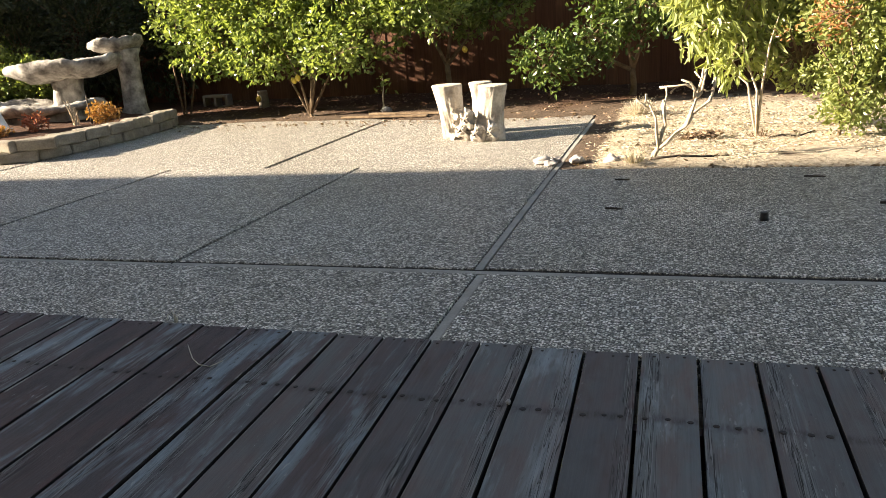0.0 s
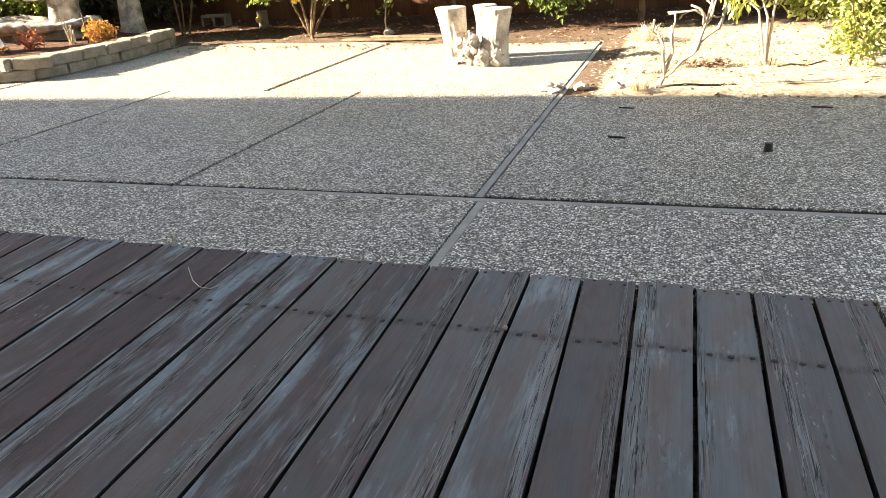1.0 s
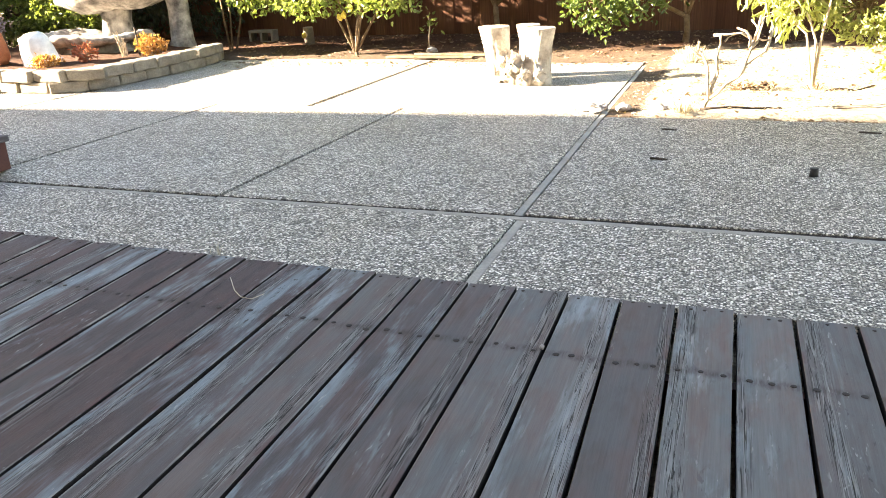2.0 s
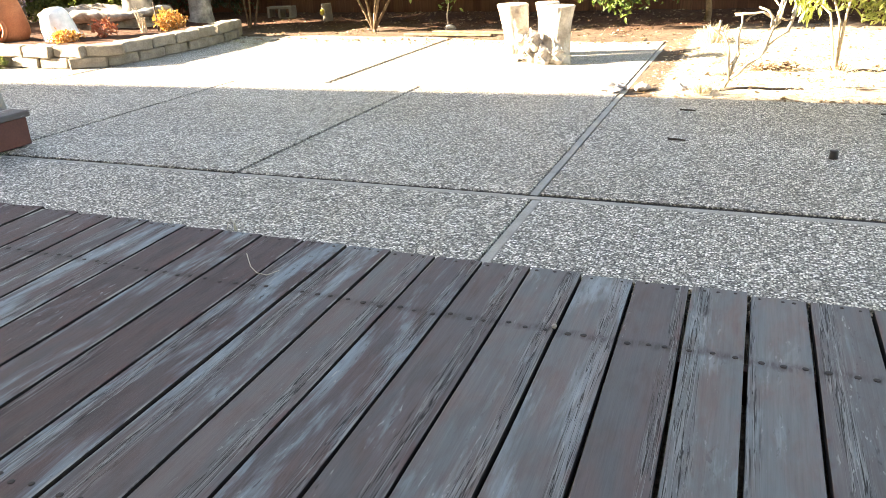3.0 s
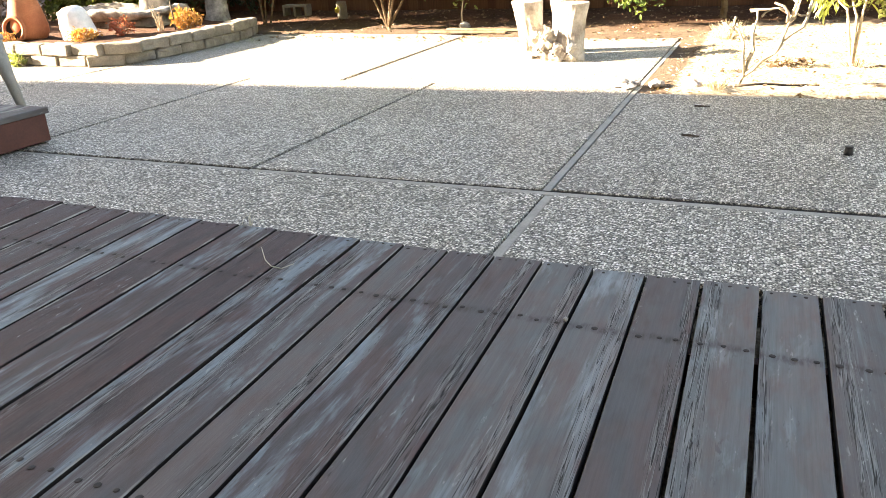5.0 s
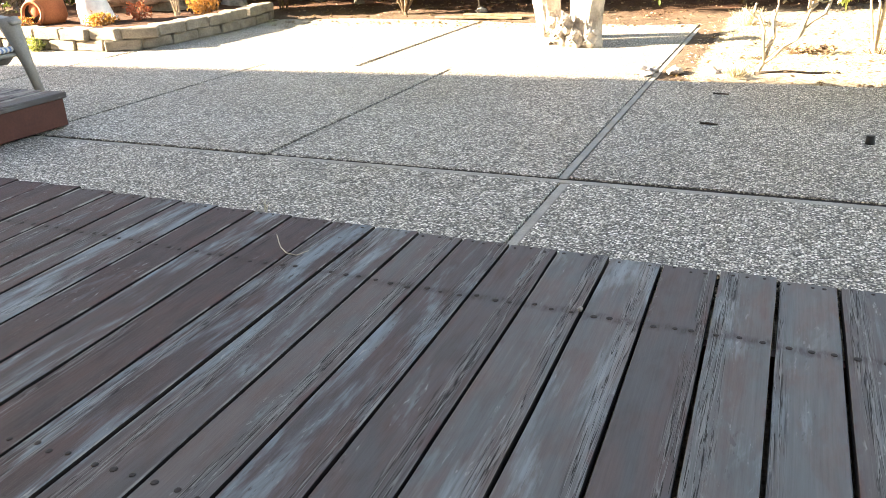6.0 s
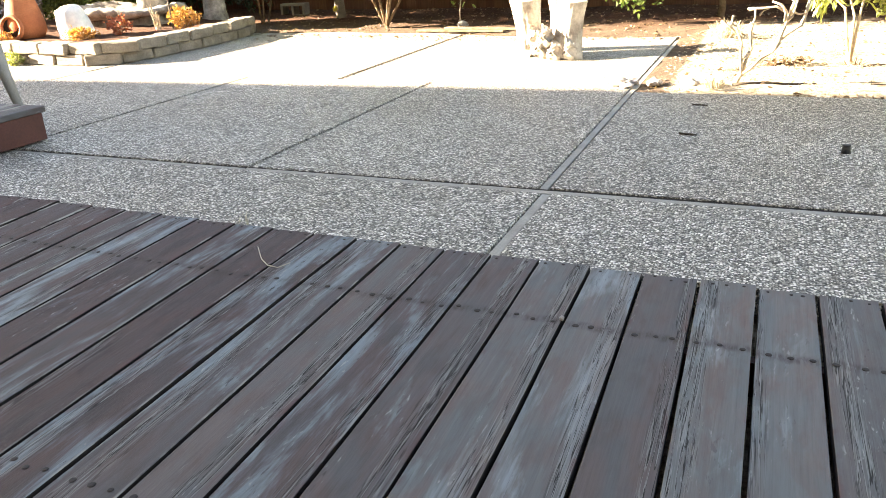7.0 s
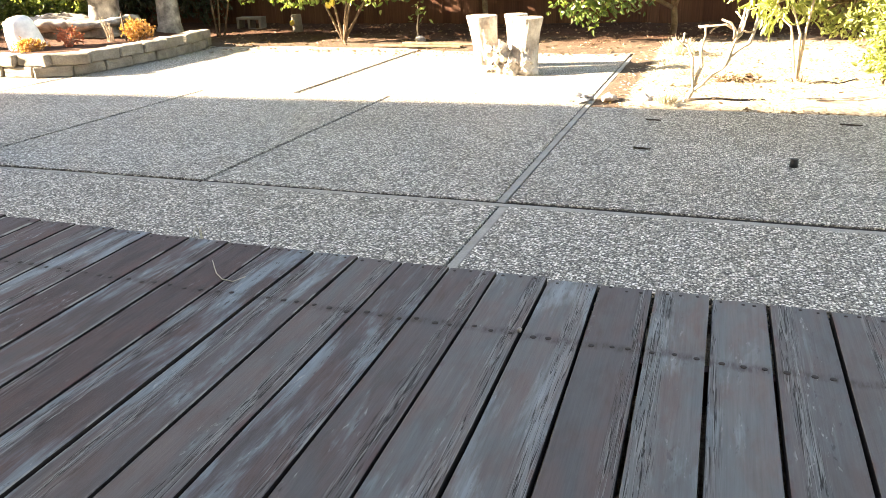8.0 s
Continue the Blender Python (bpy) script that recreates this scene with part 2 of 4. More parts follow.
def mat_ground():
    """Bark mulch at the back, dry straw and leaf litter in the side bed."""
    m = Mat("garden_soil", 0.95, spec=0.15)
    co = m.co
    sep = m.n.new("ShaderNodeSeparateXYZ")
    m.l.new(co, sep.inputs[0])
    add = m.n.new("ShaderNodeMath")
    add.operation = "MULTIPLY_ADD"
    add.inputs[1].default_value = 1.6
    m.l.new(m.noise(1.1, 4), add.inputs[0])
    m.l.new(sep.outputs[1], add.inputs[2])
    rng = m.n.new("ShaderNodeMapRange")
    rng.inputs[1].default_value, rng.inputs[2].default_value = 6.9, 7.7
    m.l.new(add.outputs[0], rng.inputs[0])
    mulch = m.ramp(m.noise(38, 5, 0.7), (0.3, (0.035, 0.016, 0.010)), (0.7, (0.11, 0.055, 0.032)))
    straw = m.ramp(m.noise(26, 5, 0.7, co=m.scaled((1, 2.2, 1))), (0.28, (0.10, 0.075, 0.05)), (0.46, (0.31, 0.26, 0.195)), (0.70, (0.50, 0.445, 0.36)))
    soil = m.ramp(m.noise(30, 5, 0.7), (0.3, (0.055, 0.038, 0.027)), (0.7, (0.145, 0.105, 0.077)))
    straw = m.mix(m.ramp(m.noise(1.9, 4, 0.6), (0.34, 1.0), (0.42, 0.0)), straw, soil)
    near = m.n.new("ShaderNodeMath")
    near.operation = "MULTIPLY_ADD"
    near.inputs[1].default_value = 0.14
    m.l.new(m.noise(7, 3), near.inputs[0])
    m.l.new(sep.outputs[0], near.inputs[2])
    path = m.n.new("ShaderNodeMapRange")
    path.inputs[1].default_value, path.inputs[2].default_value = 0.30, 0.38
    m.l.new(near.outputs[0], path.inputs[0])
    straw = m.mix(path.outputs[0], soil, straw)
    base = m.mix(rng.outputs[0], straw, mulch)
    base = m.mix(0.6, base, m.ramp(m.noise(2.6, 4), (0.3, 0.65), (0.7, 1.2)), "MULTIPLY")
    m.colour(base)
    return m.bump(m.noise(45, 5, 0.7), 0.8, 0.02).m


def mat_fence():
    m = Mat("red_brown_fence_wood", 0.85, spec=0.25)
    co = m.shifted()
    g = m.noise(1, 5, 0.65, co=m.scaled((60, 60, 2.0), co))
    b = m.mix(m.random(), (0.10, 0.042, 0.026), (0.16, 0.075, 0.045))
    m.colour(m.mix(0.6, b, m.ramp(g, (0.3, 0.5), (0.7, 1.3)), "MULTIPLY"))
    return m.bump(g, 0.4, 0.005).m


def mat_stripes():
    m = Mat("striped_cushion_fabric", 0.9, spec=0.2)
    w = m.n.new("ShaderNodeTexWave")
    w.bands_direction = "Y"
    w.inputs["Scale"].default_value = 9.0
    m.l.new(m.co, w.inputs["Vector"])
    m.colour(m.ramp(w.outputs[0], (0.42, (0.72, 0.72, 0.70)), (0.5, (0.16, 0.24, 0.42))))
    return m.bump(m.noise(400, 2), 0.2, 0.002).m


DECK = mat_deck()
AGG = mat_aggregate()
STRIP = mat_noise("grey_joint_timber", (0.235, 0.222, 0.20), (0.36, 0.345, 0.31), 5, 120, 0.85, 0.3, 0.003)
JOINT_DIRT = mat_noise("packed_joint_dirt", (0.065, 0.055, 0.046), (0.13, 0.115, 0.10), 9, 90, 0.95, 0.5, 0.004, 0.2)
# near-black wood: shade of the deck gaps painted in; joint filler uses it too
GAP_SHADE = mat_noise("gap_shade_dark_wood", (0.014, 0.011, 0.010), (0.036, 0.028, 0.026), 6, 70, 0.9, 0.4, 0.003, 0.2)
GROUND = mat_ground()
FENCE = mat_fence()
MULCH = mat_noise("dark_bark_mulch", (0.035, 0.017, 0.011), (0.115, 0.058, 0.036), 9, 55, 0.95, 1.0, 0.02, 0.15)
BLOCK = mat_noise("split_face_block", (0.17, 0.145, 0.115), (0.34, 0.30, 0.245), 5, 60, 0.95, 1.0, 0.015, 0.2, True)
STONE = mat_noise("cast_fountain_stone", (0.05, 0.043, 0.038), (0.52, 0.49, 0.45), 6, 26, 0.9, 0.7, 0.015, 0.3)
CEMENT = mat_noise("grey_cement", (0.17, 0.15, 0.125), (0.27, 0.24, 0.205), 8, 90, 0.95, 0.5, 0.006, 0.2)
STUMP_BARK = mat_noise("bleached_stump_wood", (0.21, 0.172, 0.138), (0.60, 0.555, 0.49), 6, 34, 0.9, 0.8, 0.012, 0.25)
STUMP_CUT = mat_noise("cut_wood_top", (0.45, 0.38, 0.28), (0.62, 0.55, 0.44), 10, 80, 0.85, 0.3, 0.004, 0.25)
TERRACOTTA = mat_noise("terracotta_clay", (0.36, 0.115, 0.05), (0.50, 0.19, 0.09), 6, 60, 0.8, 0.25, 0.004, 0.3)
MOUTH_SHADE = mat_noise("mouth_shade", (0.01, 0.008, 0.007), (0.03, 0.022, 0.018), 8, 60, 0.95, 0.3)
NAIL = mat_noise("rusty_nail_head", (0.010, 0.007, 0.006), (0.03, 0.019, 0.015), 60, 300, 0.7, 0.3, 0.001)
REDWOOD = mat_noise("red_stained_board", (0.062, 0.017, 0.013), (0.095, 0.028, 0.021), 4, 70, 0.6, 0.25, 0.004, 0.4)
RESIN = mat_noise("white_resin", (0.25, 0.237, 0.22), (0.33, 0.315, 0.295), 4, 90, 0.45, 0.08, 0.002)
WHITE_TUB = mat_noise("white_plastic_tub", (0.74, 0.74, 0.73), (0.80, 0.80, 0.79), 3, 9, 0.35, 0.1, 0.002)
CUSHION = mat_stripes()
BLACK = mat_noise("black_plastic", (0.012, 0.012, 0.013), (0.03, 0.03, 0.03), 8, 90, 0.5, 0.1, 0.001)
TWIG = mat_noise("dry_twig_bark", (0.30, 0.235, 0.165), (0.58, 0.50, 0.385), 14, 90, 0.9, 0.5, 0.004, 0.2)
BARK = mat_noise("tree_bark", (0.10, 0.068, 0.042), (0.24, 0.175, 0.115), 12, 60, 0.95, 0.7, 0.008, 0.2)
STICK = mat_noise("dark_stick", (0.035, 0.028, 0.022), (0.09, 0.07, 0.055), 20, 90, 0.9, 0.4, 0.003)
LEMON_SKIN = mat_noise("lemon_peel", (0.55, 0.38, 0.05), (0.68, 0.52, 0.10), 9, 220, 0.4, 0.25, 0.002)
STUCCO = mat_noise("beige_stucco", (0.50, 0.45, 0.38), (0.60, 0.55, 0.47), 2, 120, 0.95, 0.5, 0.006, 0.2)
ROOF = mat_noise("roof_board", (0.28, 0.25, 0.22), (0.36, 0.33, 0.29), 3, 40, 0.9, 0.3, 0.01, 0.2)
FIBRE = mat_noise("pale_fibre", (0.40, 0.36, 0.28), (0.55, 0.50, 0.40), 40, 200, 0.9, 0.2, 0.001)
ROCK = mat_noise("pale_quartz_rock", (0.20, 0.18, 0.17), (0.46, 0.43, 0.41), 14, 80, 0.8, 0.6, 0.01, 0.4)
LEMON_LEAF = mat_leaf("lemon_leaf", (0.048, 0.095, 0.018), (0.29, 0.35, 0.11), 0.36, 0.30)
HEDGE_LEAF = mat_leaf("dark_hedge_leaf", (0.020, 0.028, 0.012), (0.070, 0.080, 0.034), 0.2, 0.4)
DARK_LEAF = mat_leaf("glossy_dark_leaf", (0.030, 0.065, 0.016), (0.13, 0.18, 0.05), 0.28, 0.30)
PEACH_LEAF = mat_leaf("peach_leaf", (0.15, 0.20, 0.060), (0.40, 0.43, 0.18), 0.40)
BUSH_LEAF = mat_leaf("small_bush_leaf", (0.085, 0.125, 0.038), (0.34, 0.37, 0.15), 0.36)
RED_LEAF = mat_leaf("red_bush_leaf", (0.22, 0.07, 0.035), (0.36, 0.20, 0.08), 0.3)
RED_FLOWER = mat_leaf("red_petal", (0.34, 0.075, 0.055), (0.52, 0.21, 0.13), 0.3, 0.7)
GOLD_FLOWER = mat_leaf("orange_petal", (0.28, 0.12, 0.035), (0.44, 0.24, 0.085), 0.3, 0.7)
STRAW = mat_leaf("dry_straw", (0.30, 0.245, 0.175), (0.56, 0.50, 0.41), 0.15, 0.85)
LITTER = mat_leaf("fallen_leaf", (0.10, 0.062, 0.040), (0.27, 0.19, 0.13), 0.12, 0.85)
PURPLE_LEAF = mat_leaf("purple_leaf", (0.22, 0.17, 0.21), (0.52, 0.45, 0.51), 0.3, 0.6)


# ---- mesh helpers ----
def mesh_of(name, verts, faces, material, smooth=False):
    me = bpy.data.meshes.new(name)
    me.from_pydata([tuple(v) for v in verts], [], [tuple(f) for f in faces])
    for mt in material if isinstance(material, (list, tuple)) else [material]:
        me.materials.append(mt)
    if smooth:
        me.polygons.foreach_set("use_smooth", [True] * len(me.polygons))
    me.update()
    return me


def piece(name, verts, faces, material, parent=None, label="", smooth=False, at=None):
    """One mesh object, under a thing or under a part when a parent is given."""
    ob = new(name, mesh_of(name, verts, faces, material, smooth))
    if at is not None:
        ob.matrix_basis = at
    if parent is not None:
        ob.parent = parent
    if label:
        ob["label"] = label
    return ob


def thing(name, label, category, at=None, group="", kind=""):
    ob = new(name)
    ob.empty_display_size = 0.1
    if at is not None:
        ob.matrix_basis = at
    return tagged(ob, label, category, group, kind)


def box(x0, x1, y0, y1, z0, z1, bevel=0.0, cuts=0):
    bm = bmesh.new()
    bmesh.ops.create_cube(bm, size=1)
    for v in bm.verts:
        v.co = Vector(((x0 + x1) / 2 + v.co.x * (x1 - x0), (y0 + y1) / 2 + v.co.y * (y1 - y0), (z0 + z1) / 2 + v.co.z * (z1 - z0)))
    if bevel:
        bmesh.ops.bevel(bm, geom=bm.edges[:], offset=bevel, segments=1, affect="EDGES")
    if cuts:
        bmesh.ops.subdivide_edges(bm, edges=[e for e in bm.edges if e.calc_length() > bevel * 3], cuts=cuts, use_grid_fill=True)
    bmesh.ops.recalc_face_normals(bm, faces=bm.faces[:])
    return out_of(bm)


def out_of(bm):
    bm.verts.index_update()
    v = [tuple(p.co) for p in bm.verts]
    f = [[p.index for p in q.verts] for q in bm.faces]
    bm.free()
    return v, f


def tube(points, radii, sides=7, caps=True):
    pts = [Vector(p) for p in points]
    v, f = [], []
    for i, p in enumerate(pts):
        d = (pts[min(i + 1, len(pts) - 1)] - pts[max(i - 1, 0)]).normalized()
        a = d.orthogonal().normalized() if i == 0 else (a - d * a.dot(d)).normalized()
        b = d.cross(a)
        r = radii[i] if isinstance(radii, (list, tuple)) else radii
        v += [p + (a * math.cos(2 * math.pi * k / sides) + b * math.sin(2 * math.pi * k / sides)) * r for k in range(sides)]
    for i in range(len(pts) - 1):
        for k in range(sides):
            q = (k + 1) % sides
            f.append((i * sides + k, i * sides + q, (i + 1) * sides + q, (i + 1) * sides + k))
    if caps:
        f.append(tuple(range(sides))[::-1])
        f.append(tuple((len(pts) - 1) * sides + k for k in range(sides)))
    return v, f


def lathe(profile, segs=32, sx=1.0, sy=1.0):
    """Turns (radius, z) pairs round the z axis; a closed skin."""
    v, f, n = [], [], len(profile)
    for k in range(segs):
        a = 2 * math.pi * k / segs
        v += [(r * math.cos(a) * sx, r * math.sin(a) * sy, z) for r, z in profile]
    for k in range(segs):
        q = (k + 1) % segs
        for i in range(n - 1):
            f.append((k * n + i, q * n + i, q * n + i + 1, k * n + i + 1))
    f.append(tuple(k * n for k in range(segs))[::-1])
    f.append(tuple(k * n + n - 1 for k in range(segs)))
    return v, f


def rough(verts, amount, scale, seed=0.0):
    return [tuple(Vector(p) + noise.noise_vector(Vector(p) * scale + Vector((seed, seed * 1.7, -seed))) * amount) for p in verts]


def moved(verts, m):
    return [tuple(m @ Vector(p)) for p in verts]


def joined(*pairs):
    v, f = [], []
    for a, b in pairs:
        n = len(v)
        v += list(a)
        f += [tuple(i + n for i in q) for q in b]
    return v, f


def leaf_mesh(places, dirs, length, width, rng, fold=0.25, droop=0.0, spread=0.35):
    """Folded, bent leaves of eight triangles each, at places, pointing along dirs."""
    n = len(places)
    d = dirs + rng.normal(0, spread, (n, 3))
    d[:, 2] -= droop
    d /= np.linalg.norm(d, axis=1)[:, None] + 1e-9
    s = np.cross(d, rng.normal(0, 1, (n, 3)))
    s /= np.linalg.norm(s, axis=1)[:, None] + 1e-9
    u = np.cross(s, d)
    ln = length * rng.uniform(0.65, 1.25, (n, 1))
    w = width * rng.uniform(0.75, 1.2, (n, 1))
    bend = u * ln
    tip = places + d * ln - bend * 0.16
    rows = [places]
    for k, wide, sag in ((0.30, 0.46, 0.01), (0.66, 0.40, 0.06)):
        m = places + d * ln * k - bend * sag
        rows += [m + s * w * wide + u * w * fold, m, m - s * w * wide + u * w * fold]
    verts = np.stack(rows + [tip], 1).reshape(-1, 3)
    k = np.arange(n)[:, None] * 8
    faces = np.concatenate([k + q for q in ([0, 2, 1], [0, 3, 2], [1, 2, 5], [1, 5, 4], [2, 3, 6], [2, 6, 5], [4, 5, 7], [5, 6, 7])], 1).reshape(-1, 3)
    return verts.tolist(), faces.tolist()


def crown_points(blobs, count, rng, shell=0.55, gap=0.0, gap_scale=2.2):
    """Places and outward ways in the outer part of a union of ellipsoids, thinned where noise opens gaps."""
    vol = np.array([b[3] * b[4] * b[5] for b in blobs])
    got, ways, have = [], [], 0
    while have < count:
        i = rng.choice(len(blobs), p=vol / vol.sum())
        c, r = np.array(blobs[i][:3]), np.array(blobs[i][3:6])
        d = rng.normal(0, 1, 3)
        d /= np.linalg.norm(d)
        p = c + d * r * (shell + (1 - shell) * rng.random() ** 0.6) * (0.84 + 0.5 * noise.noise(Vector(d * 2.6) + Vector(c)))
        if gap and noise.noise(Vector(p) * gap_scale) > 0.5 - gap:
            continue
        got.append(p)
        ways.append(d + np.array([0, 0, 0.1]))
        have += 1
    return np.array(got), np.array(ways)


def limbs(base, heads, r0, rng, fork=0.45, sides=7, wiggle=0.05):
    """A trunk with limbs that curve out to the given heads."""
    base = Vector(base)
    fork_at = base + Vector((0, 0, fork))
    parts = [tube([base - Vector((0, 0, 0.05)), base + Vector((0.02, 0.0, fork * 0.4)), fork_at], [r0 * 1.25, r0, r0 * 0.9], sides)]
    for h in heads:
        h = Vector(h)
        pts = [fork_at - Vector((0, 0, 0.03))]
        for k in (0.33, 0.66, 1.0):
            j = Vector(rng.normal(0, wiggle, 3))
            pts.append(fork_at.lerp(h, k) + Vector((0, 0, 0.12 * math.sin(k * 3.1))) + (j if k < 1 else Vector()))
        parts.append(tube(pts, [r0 * 0.75, r0 * 0.55, r0 * 0.38, r0 * 0.15], sides))
    return joined(*parts)


# ---- the ground and the patio ----
def edge_back(x):
    """Where the concrete ends at the back of the patio."""
    return 5.55 - 0.10 * x * 0.6 + 0.10 * math.sin(x * 1.3) + 0.05 * math.sin(x * 4.1 + 1)


def ground_height(x, y):
    edge = max(min(edge_back(x) - y, -x), 2.44 - y)   # how far inside the concrete
    if edge > 0.10:
        return -0.14
    z = 0.012 + 0.02 * noise.noise(Vector((x * 0.9, y * 0.9, 0))) + 0.018 * noise.noise(Vector((x * 5, y * 5, 3)))
    if 0.0 < x < 0.33 and y < 5.2:
        z -= 0.02
    if x > 1.15 and y < 2.62:
        z -= 0.05
    if edge > -0.12:
        z = min(z, -0.006 - 0.10 * max(0.0, edge))
    if y > 6.0:
        z += min(0.06, (y - 6.0) * 0.05)
    return z


def build_ground():
    xs = [-2500, -400, -80, -25] + list(np.arange(-12, 7.01, 0.09)) + [12, 30, 100, 400, 2500]
    ys = [-2500, -300, -60, -15] + list(np.arange(-6, 10.01, 0.09)) + [14, 30, 100, 400, 2500]
    v = [(x, y, ground_height(x, y) if -12 <= x <= 7.01 and -6 <= y <= 10.01 else -0.14 if y < 2.4 else 0.0) for y in ys for x in xs]
    n = len(xs)
    f = [(j * n + i, j * n + i + 1, (j + 1) * n + i + 1, (j + 1) * n + i) for j in range(len(ys) - 1) for i in range(n - 1)]
    tagged(piece("ground", v, f, GROUND, smooth=True), "brown garden soil with bark mulch and dry straw litter", "soil", kind="structure")


XA, XB, XC, XD, XE = 0.0, -1.655, -2.54, -3.48, -5.46
Y_MID = 2.63


def slab(x0, x1, y0, y1, parent):
    """A concrete slab with eased edges; y1 may be a function of x."""
    n = max(2, int((x1 - x0) / 0.12)) if callable(y1) else 1
    v, f, e = [], [], 0.003
    for i in range(n + 1):
        x = x0 + (x1 - x0) * i / n
        top = y1(x) if callable(y1) else y1
        xi = min(max(x, x0 + e), x1 - e)
        v += [(x, y0, -0.10), (x, y0, -e), (xi, y0 + e, 0), (xi, top - e, 0), (x, top, -e), (x, top, -0.10)]
    for i in range(n):
        a, b = i * 6, (i + 1) * 6
        for k in range(5):
            f.append((a + k, b + k, b + k + 1, a + k + 1))
    f.append((0, 1, 2, 3, 4, 5))
    f.append(tuple(n * 6 + k for k in (5, 4, 3, 2, 1, 0)))
    return piece("slab", v, f, AGG, parent)


def build_patio():
    p = thing("patio", "grey exposed-aggregate concrete patio with timber joints", "patio", kind="structure")
    g = 0.014
    slab(-9.5, XA + 0.010, -0.835, -0.045, p)
    slab(XA + 0.062, 7.0, -0.865, -0.045, p)
    xs = [-9.5, XE, XD, XB, XA]
    for a, b in zip(xs, xs[1:]):
        slab(a + g, b - (0.020 if b == XA else g), 0.026, Y_MID, p)
    slab(XA + 0.036, 7.0, 0.038, 2.44, p)
    xs = [-9.5, XE, XC, XA]
    for a, b in zip(xs, xs[1:]):
        slab(a + 0.028, b - (0.020 if b == XA else 0.028), Y_MID + 0.0005, edge_back, p)
    slab(1.53, 7.0, -7.0, -0.8655, p)
    slab(-9.5, -3.60, -7.0, -0.8355, p)
    for x0, x1, y0, y1, top in ((XB, 7.0, -0.041, 0.003, -0.002), (-9.5, XB - 0.02, -0.030, 0.008, -0.006), (0.016, 0.060, -0.85, -0.044, -0.005), (-0.017, 0.024, 0.026, 5.3, -0.006)):
        n = max(2, int(max(x1 - x0, y1 - y0) / 0.15))
        v, f = box(x0, x1, y0, y1, -0.09, top, 0.003, n)
        piece("joint_strip", rough(v, 0.0015, 4), f, STRIP, p, "weathered grey timber joint strip")
    # filler of the two back joints is near-black, their shadow painted into it
    for x0, x1, y0, y1, top in ((XB, 0.033, 0.0045, 0.0245, -0.005), (0.0335, 7.0, 0.0045, 0.0365, -0.007), (-9.5, XB - 0.02, 0.0095, 0.0245, -0.008), (XB - 0.013, XB + 0.013, 0.03, 2.62, -0.009),
                                (XD - 0.013, XD + 0.013, 0.03, 2.62, -0.009), (XE - 0.013, XE + 0.013, 0.03, 2.62, -0.010), (XE - 0.027, XE + 0.027, 2.632, 5.4, -0.019), (XC - 0.027, XC + 0.027, 2.632, 5.45, -0.019)):
        v, f = box(x0, x1, y0, y1, -0.09, top)
        piece("joint_filler", rough(v, 0.001, 8), f, GAP_SHADE if x1 - x0 > 1 or y0 > 2 else JOINT_DIRT, p, "dark joint filler" if x1 - x0 > 1 or y0 > 2 else "brown dirt packed into the joint")


# where the gaps between the deck boards lie, at y = -0.9 and at y = -2.0
GAP_FRONT = [-2.165, -1.945, -1.737, -1.530, -1.320, -1.114, -0.917, -0.715, -0.518, -0.325, -0.135, 0.053, 0.239, 0.428, 0.610, 0.795, 0.979, 1.155, 1.334, 1.512]
GAP_BACK = [-2.085, -1.880, -1.668, -1.470, -1.275, -1.067, -0.876, -0.684, -0.489, -0.296, -0.109, 0.082, 0.266, 0.450, 0.636, 0.815, 0.985, 1.163, 1.343, 1.522]
# each board's wear, place and strength of its checks, and stain
WEAR = [(0.25, 0.5, 0.2, 0.9), (0.35, 0.3, 0.3, 0.9), (0.50, 0.6, 0.4, 0.8), (0.76, 0.7, 0.6, 0.8), (0.20, 0.3, 0.1, 0.95), (0.68, 0.75, 0.25, 0.85), (0.02, 0.2, 0.1, 0.95),
        (0.66, 0.25, 0.75, 0.9), (0.55, 0.3, 0.5, 0.7), (0.30, 0.75, 0.85, 0.5), (0.60, 0.85, 0.6, 0.75), (0.32, 0.8, 0.5, 0.65), (0.45, 0.85, 0.8, 0.4), (0.60, 0.8, 0.75, 0.35),
        (0.20, 0.95, 0.5, 0.6), (0.40, 0.18, 0.9, 0.3), (0.35, 0.05, 0.5, 0.25), (0.30, 0.32, 1.0, 0.5), (0.30, 0.6, 0.4, 0.5)]


def gaps(i):
    """Both ends of gap i; the boards off to the side go on at an even pitch."""
    if i < 0:
        return GAP_FRONT[0] + 0.215 * i, GAP_BACK[0] + 0.205 * i
    return GAP_FRONT[i], GAP_BACK[i]


